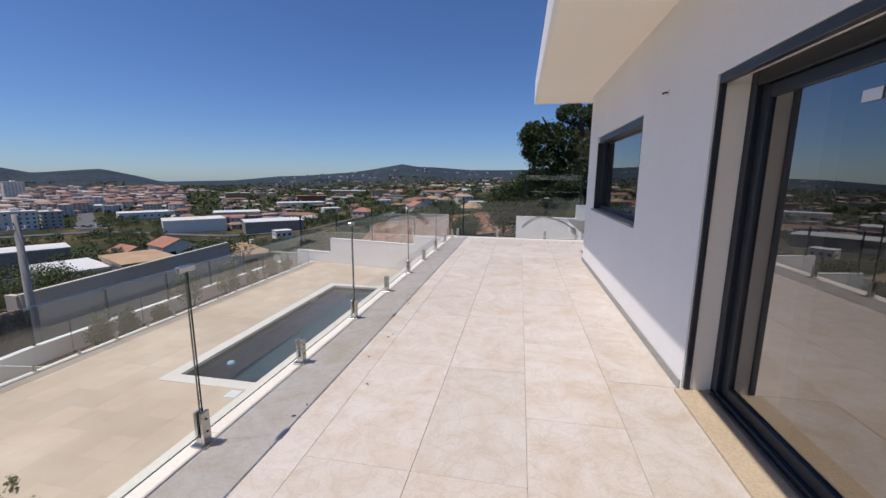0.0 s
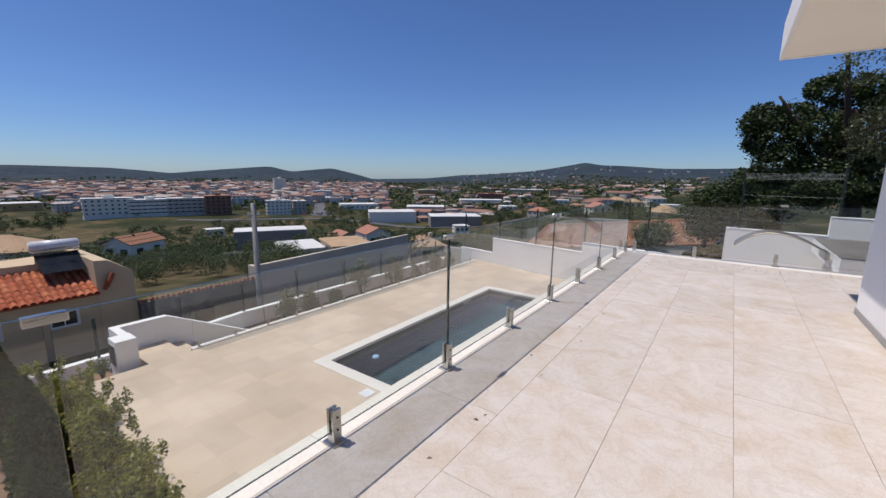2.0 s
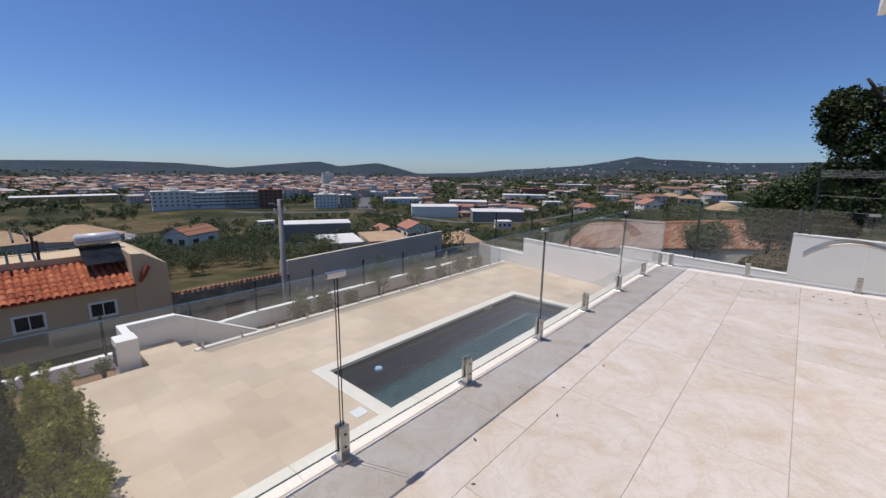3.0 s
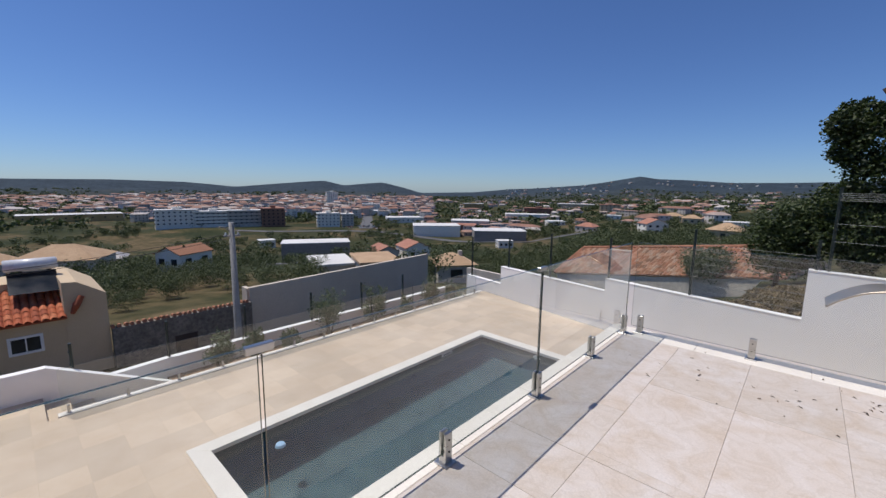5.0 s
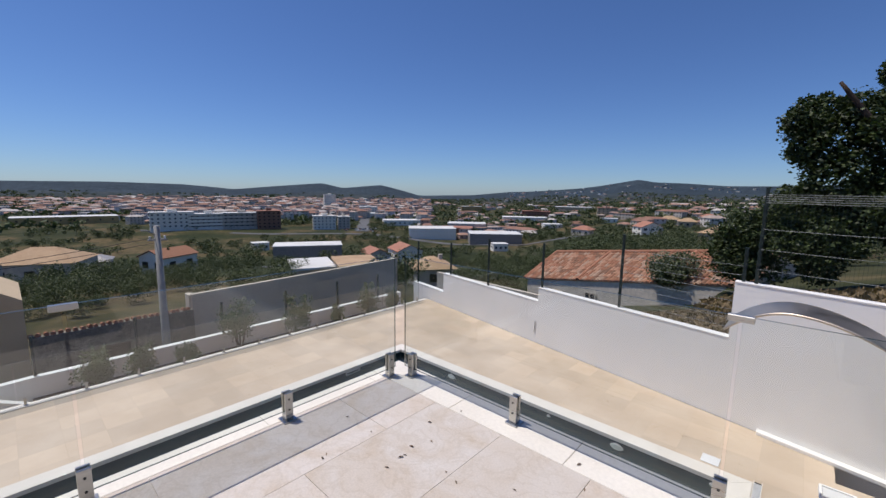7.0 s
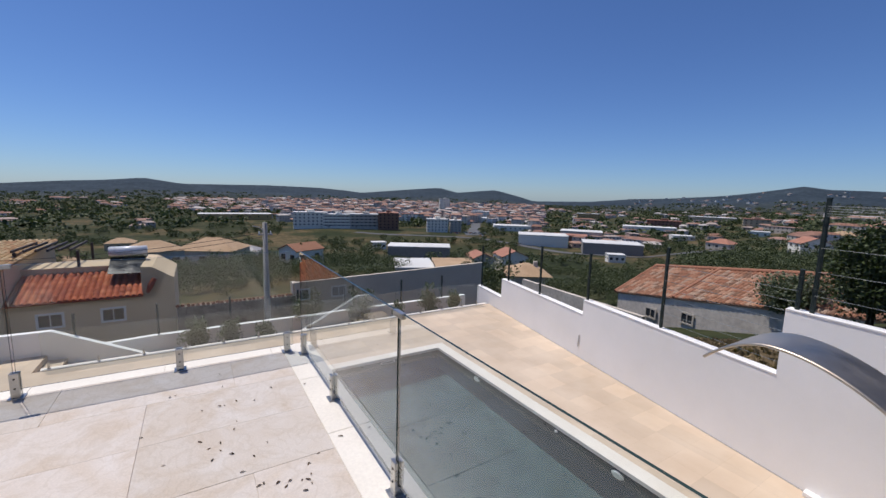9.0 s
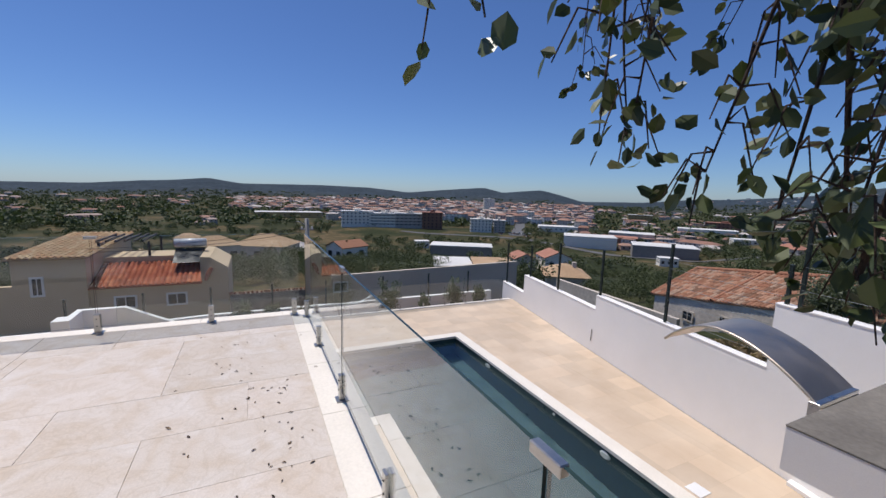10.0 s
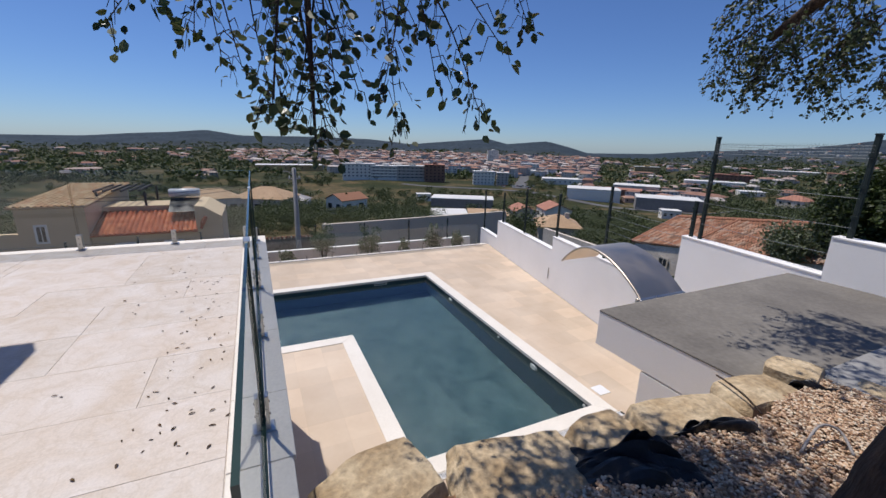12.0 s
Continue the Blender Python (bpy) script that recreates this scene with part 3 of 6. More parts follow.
box(bm, PX0, PX0 + 0.02, 12.40, 12.43, DECK - 0.20, DECK - 0.08)
box(bm, PX0, PX0 + 0.02, 12.01, 12.40, DECK - 0.10, DECK - 0.08)
box(bm, PX0, PX0 + 0.02, 12.01, 12.40, DECK - 0.20, DECK - 0.18)
part("skimmer", bm, M_PLASTIC, basin, "white skimmer frame")
for x, y in ((-4.38, 5.25), (1.6, 14.44)):
    bm = new_box(x, x + 0.28, y - 0.14, y + 0.14, DECK, DECK + 0.012, 0.004, 1)
    tagged(part("skimmer_lid", bm, M_PLASTIC), "square white skimmer lid in the deck paving", "lid", "skimmer lids")
bm = bmesh.new()
bmesh.ops.create_cone(bm, cap_ends=True, segments=24, radius1=0.10, radius2=0.08, depth=0.05)
tagged(part("chlorine_float", bm, M_BLUE, at=pose(-5.52, 6.79, DECK - 0.12)), "small pale blue chlorine float on the pool water", "float")

# slotted drain along the pool's short end
grate = thing("drain_grating", "pale slotted drain grating set in the deck beside the pool coping", "drain", kind="structure")
bm = bmesh.new()
for gx in (PX1 + 0.295, PX1 + 0.405):
    box(bm, gx, gx + 0.012, PLY, PY1 + 0.36, DECK, DECK + 0.016)
part("frame", bm, M_COPING, grate)
bm = bmesh.new()
for k in range(128):
    gy = PLY + 0.01 + k * 0.03
    box(bm, PX1 + 0.307, PX1 + 0.405, gy, gy + 0.014, DECK + 0.002, DECK + 0.014)
part("slats", bm, M_PLASTIC, grate, "narrow white cross slats")["kind"] = "stuff"
part("channel", new_box(PX1 + 0.307, PX1 + 0.405, PLY, PY1 + 0.36, DECK - 0.01, DECK + 0.002), M_BOLT, grate, "dark drain channel")

# white box standing on the deck by the store room
crate = thing("storage_box", "low white rendered box with a raised rim on the pool deck", "box")
part("body", new_box(3.17, 3.55, 13.51, 14.43, DECK, -2.90, 0.006, 1), M_RENDER, crate)
part("lid", new_box(3.19, 3.53, 13.53, 14.41, -2.90, -2.875), M_PLASTIC, crate, "smooth white lid")
bm = bmesh.new()
for x0, x1, y0, y1 in ((3.15, 3.185, 13.49, 14.45), (3.535, 3.57, 13.49, 14.45), (3.185, 3.535, 13.49, 13.525), (3.185, 3.535, 14.415, 14.45)):
    box(bm, x0, x1, y0, y1, -2.93, -2.855)
part("rim", bm, M_RENDER, crate)

# stepped boundary wall
def wall_piece(name, xa, xb, z0, z1, label):
    bm = bmesh.new()
    prism(bm, ((xa, wall_line(xa)), (xb, wall_line(xb)), (xb, wall_line(xb) + 0.2), (xa, wall_line(xa) + 0.2)), z0, z1)
    ob = structure(name, bm, M_RENDER, label)
    bm = bmesh.new()
    prism(bm, ((xa, wall_line(xa) - 0.012), (xb, wall_line(xb) - 0.012), (xb, wall_line(xb) + 0.212), (xa, wall_line(xa) + 0.212)), z1, z1 + 0.025)
    part("wall_cap", bevelled(bm, 0.004, 1), M_RENDER, ob)


for name, xa, xb, z in (("wall_boundary_1", -10.72, -8.41, -2.62), ("wall_boundary_2", -8.41, -3.43, -1.825), ("wall_boundary_3", -3.43, 1.61, -1.385),
                        ("wall_boundary_4", 1.61, 4.08, -0.18), ("wall_boundary_5", 4.08, 9.0, 0.38)):
    wall_piece(name, xa, xb, -5.3, z, "white rendered boundary wall, stepped along its top")

bm = bmesh.new()
prism(bm, ((2.27, wall_line(2.27) - 0.15), (4.28, wall_line(4.28) - 0.15), (4.28, wall_line(4.28)), (2.27, wall_line(2.27))), DECK, DECK + 0.07)
structure("trim_kerb", bevelled(bm, 0.006, 1), M_RENDER, "low white kerb at the foot of the boundary wall")

bm = bmesh.new()
prism(bm, ((-9.4, wall_line(-9.4) - 0.028), (2.26, wall_line(2.26) - 0.028), (2.26, wall_line(2.26) - 0.002), (-9.4, wall_line(-9.4) - 0.002)), DECK, DECK + 0.006)
structure("trim_joint", bm, M_GREYSILL, "dark open joint between the deck paving and the boundary wall")

# deck's outer edge, planting strip and low outer wall
bm = bmesh.new()
box(bm, -9.62, -9.45, 4.0, 18.5, -5.3, DECK + 0.03)
structure("trim_deck_edge", bevelled(bm, 0.006, 1), M_COPING, "cream stone kerb along the deck edge")
bm = bmesh.new()
box(bm, -11.3, -9.62, 6.3, 18.3, -5.3, DECK - 0.55)
structure("ground_planting_strip", bm, M_SOIL, "red-brown soil in the planting strip")
bm = bmesh.new()
prism(bm, ((-11.0, -9), (-10.82, -9), (-10.85, 2.9), (-11.3, 6.3), (-11.3, 18.6), (-11.5, 18.6), (-11.5, 6.3), (-11.03, 2.9)), -7.5, DECK - 0.02)
structure("wall_outer", bm, M_RENDER, "low white rendered wall along the planting strip")
bm = bmesh.new()
prism(bm, ((-10.85, -9), (-0.12, -9), (-0.12, 1.25), (-9.45, 1.25), (-9.45, 2.6), (-10.9, 2.6)), -5.3, DECK - 0.38)
structure("ground_garden", bm, M_SOIL, "red-brown soil of the small garden")

# stair down beside the pillar
bm = bmesh.new()
for i in range(7):
    box(bm, -10.82, -9.45, 3.0 + i * 0.42, 3.42 + i * 0.42, -5.3, DECK - 0.02 - 0.17 * max(i - 1, 0))
structure("stair", bm, M_DECK, "stone steps going down beside the deck")
pil = thing("gate_pillar", "white rendered pillar with a dark grille panel", "pillar", kind="structure")
part("pillar_body", new_box(-10.21, -9.69, 2.46, 2.89, -3.45, -2.50, 0.006, 1), M_RENDER, pil)
bm = bmesh.new()
box(bm, -10.14, -9.79, 2.442, 2.46, -3.12, -2.62)
part("grille", bm, M_GREYSILL, pil, "dark grey mesh grille")
bm = bmesh.new()
for k in range(7):
    box(bm, -10.13 + k * 0.052, -10.115 + k * 0.052, 2.43, 2.442, -3.11, -2.63)
for k in range(5):
    box(bm, -10.14, -9.79, 2.426, 2.43, -3.08 + k * 0.09, -3.065 + k * 0.09)
part("grille_bars", bm, M_ALU, pil, "thin dark bars")
bm = bmesh.new()
box(bm, -10.82, -10.21, 2.68, 2.86, -5.3, -2.51)
structure("wall_parapet_1", bm, M_RENDER, "white parapet by the steps")
bm = bmesh.new()
ys = (2.68, 3.95, 6.4)
zs = (-2.51, -2.51, -3.75)
lo = [[bm.verts.new((x, y, -5.4)) for y in ys] for x in (-11.02, -10.82)]
hi = [[bm.verts.new((x, y, z)) for y, z in zip(ys, zs)] for x in (-11.02, -10.82)]
for k in range(2):
    bm.faces.new((lo[0][k + 1], lo[0][k], hi[0][k], hi[0][k + 1]))
    bm.faces.new((lo[1][k], lo[1][k + 1], hi[1][k + 1], hi[1][k]))
    bm.faces.new((hi[0][k], hi[1][k], hi[1][k + 1], hi[0][k + 1]))
bm.faces.new((lo[0][0], lo[1][0], hi[1][0], hi[0][0]))
bm.faces.new((lo[1][2], lo[0][2], hi[0][2], hi[1][2]))
structure("wall_parapet_2", bm, M_RENDER, "white parapet sloping down with the steps")

# store room with a flat cement roof, and the slab beside it
store = thing("store_room", "low white rendered store room with a bare grey cement roof", "outbuilding", kind="structure")
part("wall", new_box(4.35, 7.6, 11.865, 15.3, -5.3, -0.64), M_RENDER, store, "white rendered walls")
part("fascia", new_box(3.755, 7.6, 11.865, 15.62, -0.62, -0.235), M_RENDER, store, "deep white fascia of the roof slab")
bm = new_box(3.751, 7.6, 11.861, 15.63, -0.234, -0.216, 0.004, 1)
part("roof", bm, M_CONCRETE, store, "bare grey cement roof with stains")
bm = bmesh.new()
box(bm, 5.45, 8.0, 12.35, 13.6, -0.22, -0.14)
structure("trim_slab", bevelled(bm, 0.01, 1), M_POLE, "smooth grey slab beside the store roof")

# sliding door
door = thing("door_1", "tall anthracite aluminium sliding door with dark reflecting glass", "door", kind="structure")
bm = bmesh.new()
box(bm, WALL_X + 0.012, WALL_X + 0.05, DOOR_Y1 - 0.022, DOOR_Y1 - 0.002, 0.03, DOOR_Z - 0.002)
box(bm, WALL_X + 0.004, WALL_X + 0.05, DOOR_Y0, DOOR_Y1 - 0.024, DOOR_Z - 0.06, DOOR_Z - 0.002)
part("shutter_guide", bevelled(bm, 0.003, 1), M_ALU, door, "black shutter guide rail")
bm = bmesh.new()
xf = WALL_X + 0.19
box(bm, xf, xf + 0.12, DOOR_Y1 - 0.075, DOOR_Y1 - 0.003, 0.03, DOOR_Z - 0.003)
box(bm, xf, xf + 0.12, DOOR_Y0, DOOR_Y1 - 0.075, DOOR_Z - 0.09, DOOR_Z - 0.003)
box(bm, xf, xf + 0.12, DOOR_Y0, DOOR_Y1 - 0.075, 0.022, 0.06)
# added panel over the rendered reveal; its beige paints the shade there
part("reveal_shade_panel", new_box(WALL_X + 0.052, xf - 0.002, DOOR_Y1 - 0.010, DOOR_Y1 - 0.002, 0.024, DOOR_Z - 0.065), M_SOFFIT, door, "thin panel coloured beige for the shade on the reveal")
part("door_frame", bevelled(bm, 0.004, 1), M_ALU, door)
bm = bmesh.new()
for y0, y1 in ((-1.75, DOOR_Y1 - 0.08), (-4.58, -1.70)):
    box(bm, xf + 0.03, xf + 0.075, y1 - 0.085, y1, 0.06, DOOR_Z - 0.095)
    box(bm, xf + 0.03, xf + 0.075, y0, y0 + 0.085, 0.06, DOOR_Z - 0.095)
    box(bm, xf + 0.03, xf + 0.075, y0 + 0.085, y1 - 0.085, 0.06, 0.135)
    box(bm, xf + 0.03, xf + 0.075, y0 + 0.085, y1 - 0.085, DOOR_Z - 0.17, DOOR_Z - 0.095)
part("sash", bevelled(bm, 0.004, 1), M_ALU, door, "sliding sash frames")
for y0, y1 in ((-1.66, DOOR_Y1 - 0.165), (-4.49, -1.79)):
    bm = bmesh.new()
    bm.faces.new([bm.verts.new((xf + 0.05, y, z)) for y, z in ((y0, 0.13), (y1, 0.13), (y1, DOOR_Z - 0.165), (y0, DOOR_Z - 0.165))])
    part("pane", bm, M_PANE, door)
part("sticker", new_box(xf + 0.044, xf + 0.047, 0.25, 0.35, 1.84, 1.89), M_PLASTIC, door, "small white sticker")
bm = bmesh.new()
for k in range(1):
    box(bm, WALL_X + 0.155, WALL_X + 0.172, DOOR_Y0, DOOR_Y1 - 0.01, 0.022, 0.034)
part("rail", bm, M_STEEL, door, "bottom running rails")
part("threshold", new_box(WALL_X - 0.045, WALL_X + 0.19, DOOR_Y0, DOOR_Y1 - 0.001, 0.0, 0.022, 0.004, 1), M_SILL, door, "tan stone threshold")
bm = bmesh.new()
box(bm, X1 - 0.03, X1 + 0.05, 0.66, 0.96, 0.01, 2.3)
structure("trim_inner_jamb", bm, M_SOFFIT, "pale inner jamb beside the door")

# window
win = thing("window_1", "wide anthracite aluminium window with dark reflecting glass", "window", kind="structure")
xw = WALL_X + 0.09
bm = bmesh.new()
box(bm, xw, xw + 0.09, WIN_Y0 + 0.003, WIN_Y0 + 0.065, WIN_Z0 + 0.03, WIN_Z1 - 0.003)
box(bm, xw, xw + 0.09, WIN_Y1 - 0.065, WIN_Y1 - 0.003, WIN_Z0 + 0.03, WIN_Z1 - 0.003)
box(bm, xw, xw + 0.09, WIN_Y0 + 0.065, WIN_Y1 - 0.065, WIN_Z0 + 0.03, WIN_Z0 + 0.09)
box(bm, xw - 0.07, xw + 0.09, WIN_Y0 + 0.065, WIN_Y1 - 0.065, WIN_Z1 - 0.085, WIN_Z1 - 0.003)
part("window_frame", bevelled(bm, 0.004, 1), M_ALU, win)
bm = bmesh.new()
for y in (WIN_Y0 + 0.003, WIN_Y1 - 0.033):
    box(bm, WALL_X + 0.006, xw, y, y + 0.03, WIN_Z0 + 0.03, WIN_Z1 - 0.09)
part("shutter_guide", bm, M_ALU, win, "black shutter guides")
bm = bmesh.new()
bm.faces.new([bm.verts.new((xw + 0.04, y, z)) for y, z in ((WIN_Y0 + 0.06, WIN_Z0 + 0.08), (WIN_Y1 - 0.06, WIN_Z0 + 0.08), (WIN_Y1 - 0.06, WIN_Z1 - 0.08), (WIN_Y0 + 0.06, WIN_Z1 - 0.08))])
part("pane", bm, M_PANE, win)
part("window_sill", new_box(WALL_X - 0.035, xw + 0.02, WIN_Y0 + 0.002, WIN_Y1 - 0.002, WIN_Z0 + 0.001, WIN_Z0 + 0.03, 0.004, 1), M_GREYSILL, win, "grey stone sill")

# small outdoor fitting on the wall
fit_ob = thing("wall_fitting", "small steel cable fitting on the house wall", "fixture")
part("plate", new_box(WALL_X - 0.008, WALL_X, 2.05, 2.10, 2.205, 2.25, 0.003, 1), M_PLASTIC, fit_ob)
bm = bmesh.new()
tube(bm, ((WALL_X - 0.006, 2.075, 2.23), (WALL_X - 0.035, 2.07, 2.225), (WALL_X - 0.05, 2.05, 2.215)), 0.008, 8)
part("cable_end", bm, M_BOLT, fit_ob)

# ---- glass balustrades ----
def spigot_mesh(h, w):
    bm = bmesh.new()
    box(bm, -w / 2, -0.009, -w / 2, w / 2, 0.012, h)
    box(bm, 0.009, w / 2, -w / 2, w / 2, 0.012, h)
    box(bm, -0.009, 0.009, -w / 2, w / 2, 0.012, h * 0.28)
    bevelled(bm, 0.002, 1)
    return to_mesh(bm, "spigot", M_STEEL)


def plate_mesh(w):
    bm = new_box(-w, w, -w * 0.95, w * 0.95, 0, 0.012, 0.003, 1)
    return to_mesh(bm, "base_plate", M_STEEL)


def bolt_mesh():
    bm = bmesh.new()
    bmesh.ops.create_cone(bm, cap_ends=True, segments=10, radius1=0.007, radius2=0.006, depth=0.006)
    bmesh.ops.rotate(bm, verts=bm.verts, matrix=Matrix.Rotation(math.pi / 2, 3, 'Y'))
    return to_mesh(bm, "bolt", M_BOLT)


SPIGOT, PLATE, BOLT = spigot_mesh(0.205, 0.056), plate_mesh(0.05), bolt_mesh()


def pane_mesh(length, height):
    """A pane 12 mm thick with dark green edges."""
    bm = bmesh.new()
    v = box(bm, -0.006, 0.006, 0, length, 0, height)
    bm.faces.ensure_lookup_table()
    for f in bm.faces:
        if abs(f.normal.x) < 0.5 or f.calc_area() < height * 0.1:
            f.material_index = 1
    bm.normal_update()
    for f in bm.faces:
        f.material_index = 0 if abs(f.normal.x) > 0.5 else 1
    # one skin of clear glass is enough for a thin pane
    back = [f for f in bm.faces if f.normal.x < -0.5]
    bmesh.ops.delete(bm, geom=back, context='FACES_ONLY')
    return to_mesh(bm, "pane", [M_GLASS, M_EDGE])


def balustrade(name, origin, turn, panes, spigots, z0, height, label, caps=True, foot=0.07, small=1.0):
    """A row of frameless panes in steel spigots, along local +y."""
    ob = thing(name, label, "balustrade", pose(*origin, 0, 0, turn))
    for a, b in panes:
        me = pane_mesh(b - a, height - foot)
        shared("glass_pane", me, ob, pose(0, a, foot))
    for y in spigots:
        s = shared("spigot", SPIGOT, ob, pose(0, y, 0) @ Matrix.Diagonal((small, small, small, 1)))
        shared("base_plate", PLATE, s, pose(0, 0, 0))
        for z in (0.085, 0.16):
            for x in (-0.030, 0.030):
                shared("bolt", BOLT, s, pose(x, 0, z))
    if caps:
        for (a, b), (c, d) in zip(panes, panes[1:]):
            bm = new_box(-0.014, 0.014, b - 0.045, c + 0.045, height - 0.028, height + 0.004, 0.003, 1)
            part("cap_clip", bm, M_STEEL, ob, "steel clip joining two panes")
    return ob


balustrade("balustrade", (0.0, 0, 0), -0.2, ((-6.36, -4.255), (-4.235, -2.13), (-2.11, -0.008), (0.008, 2.118), (2.134, 4.248), (4.264, 6.358), (6.374, 8.40)),
           (-6.3, -5.3, -4.245, -3.2, -2.12, -1.06, 0.0, 1.046, 2.126, 3.191, 4.256, 5.297, 6.366, 7.421, 8.34), 0, 1.04,
           "frameless clear glass balustrade in steel spigots along the terrace")
balustrade("balustrade", (0.03, EDGE_Y + 0.035, 0), -90, ((0.04, 2.338), (2.354, 4.63), (4.646, 6.16)), (0.135, 1.165, 2.344, 3.507, 4.638, 5.42, 6.08), 0, 1.04,
           "frameless clear glass balustrade in steel spigots above the pool")
balustrade("balustrade", (-9.53, 4.05, DECK + 0.03), 0, [(i * 2.0 + 0.01, i * 2.0 + 1.99) for i in range(7)], [0.12 + i * 1.0 for i in range(14)] + [13.9], 0, 0.98,
           "frameless clear glass balustrade in short steel spigots along the pool deck", caps=False, small=0.8)

# ---- outer fence posts and wires ----
def fence_post(x, y, z0, z1, lean=0.0, group="boundary fence posts", label="dark green steel fence post on the white wall"):
    ob = thing("fence_post", label, "fence post", pose(x, y, z0, lean, 0, 0), group)
    h = z1 - z0
    bm = bmesh.new()
    box(bm, -0.03, 0.03, -0.03, 0.03, 0, h)
    part("post", bevelled(bm, 0.005, 1), M_POST, ob)
    bm = bmesh.new()
    box(bm, -0.034, 0.034, -0.034, 0.034, h, h + 0.02)
    part("cap", bm, M_POST, ob)
    for k in range(3):
        part("clip", new_box(-0.038, 0.038, -0.045, -0.03, h * (0.2 + 0.3 * k), h * (0.2 + 0.3 * k) + 0.035), M_POST, ob)
    return ob


POSTS = ((-10.45, -2.6, -0.72), (-8.02, -1.80, -0.5), (-5.8, -1.80, -0.1), (-3.36, -1.36, 0.02), (-0.84, -1.36, 0.54), (1.95, -0.155, 1.74), (4.24, 0.405, 1.76), (1.74, -0.155, 0.53))
for x, z0, z1 in POSTS:
    fence_post(x, wall_line(x) + 0.10, z0, z1)
for y in (-1.7, 0.35, 2.4, 4.4, 6.4, 8.5, 10.8, 13.0, 15.2, 17.3):
    x = -10.93 if y < 2.9 else (-10.94 - 0.135 * (y - 2.9) if y < 6.3 else -11.4)
    fence_post(x, y, DECK - 0.02, DECK + 1.0, group="outer wall posts", label="dark steel post on the low outer wall")


def wires(name, a, b, heights, label):
    bm = bmesh.new()
    for h in heights:
        p, q = Vector(a) + Vector((0, 0, h)), Vector(b) + Vector((0, 0, h))
        mid = (p + q) / 2 - Vector((0, 0, 0.012))
        tube(bm, (p, mid, q), 0.0035, 5)
    tagged(part(name, bm, M_WIRE), label, "fence wire", "fence wires", "stuff")


wires("fence_wire", (-0.84, wall_line(-0.84) + 0.07, -1.36), (1.74, wall_line(1.74) + 0.07, -1.36), [0.2 + 0.19 * i for i in range(8)], "thin horizontal fence wires between two posts")
wires("fence_wire", (1.95, wall_line(1.95) + 0.07, -0.155), (4.24, wall_line(4.24) + 0.07, -0.155), [1.62 + 0.04 * i for i in range(5)] + [0.3, 0.7, 1.1], "thin fence wires between two tall posts")


def mesh_panel(x0, x1, z0, z1):
    """Welded mesh between two posts: close upright wires with a zigzag top."""
    bm = bmesh.new()
    n = int((x1 - x0) / 0.05)
    for i in range(n + 1):
        x = x0 + (x1 - x0) * i / n
        y = wall_line(x) + 0.06
        tube(bm, ((x, y, z0), (x, y, z1)), 0.0016, 3)
        if i < n:
            xm, xe = x + 0.025, x + 0.05
            tube(bm, ((x, y, z1), (xm, wall_line(xm) + 0.06, z1 + 0.05), (xe, wall_line(xe) + 0.06, z1)), 0.0016, 3)
    tagged(part("fence_mesh", bm, M_POST), "fine dark welded wire mesh between two tall posts", "fence mesh", "fence wires", "stuff")


mesh_panel(1.95, 4.24, -0.13, 1.6)

# ---- arched steel canopy beside the store room ----
def arched_canopy():
    ob = thing("arched_canopy", "curved brushed steel canopy springing from the store roof edge", "canopy")
    bm = bmesh.new()
    n = 64
    pts = []
    for i in range(n + 1):
        t = i / n
        x = 1.85 + (3.69 - 1.85) * t
        z = -0.28 + 0.40 * (1 - ((t - 0.42) / 0.58) ** 2 if t > 0.42 else 1 - ((0.42 - t) / 0.42) ** 2)
        pts.append((x, 13.0 - 0.36 * t, z))
    rows = []
    for deep in (0.0, 0.76):
        rows.append([[bm.verts.new((x, y + deep, z - k)) for x, y, z in pts] for k in (0.0, 0.012)])
    (a0, a1), (b0, b1) = rows
    for i in range(n):
        bm.faces.new((a0[i], a0[i + 1], b0[i + 1], b0[i]))
        bm.faces.new((a1[i + 1], a1[i], b1[i], b1[i + 1]))
        bm.faces.new((a0[i + 1], a0[i], a1[i], a1[i + 1]))
        bm.faces.new((b0[i], b0[i + 1], b1[i + 1], b1[i]))
    bm.faces.new((a0[0], b0[0], b1[0], a1[0]))
    bm.faces.new((b0[n], a0[n], a1[n], b1[n]))
    part("sheet", bm, M_CURVED, ob, "curved brushed steel sheet", smooth=False)
    bm = bmesh.new()
    tube(bm, [(x, y, z - 0.015) for x, y, z in pts], 0.018, 8)
    part("front_edge", bm, M_CURVED, ob, "rolled steel front edge", smooth=True)
    part("bracket", new_box(3.60, 3.69, 12.6, 13.4, -0.42, -0.24, 0.005, 1), M_STEEL, ob, "steel fixing bracket")


arched_canopy()
# short pipe stub on the boundary wall
bm = bmesh.new()
tube(bm, ((-3.52, wall_line(-3.52) - 0.02, -2.85), (-3.49, wall_line(-3.49) - 0.02, -2.48)), 0.012, 8)
tagged(part("wall_hose", bm, M_GREYSILL), "short grey pipe on the white boundary wall", "pipe")

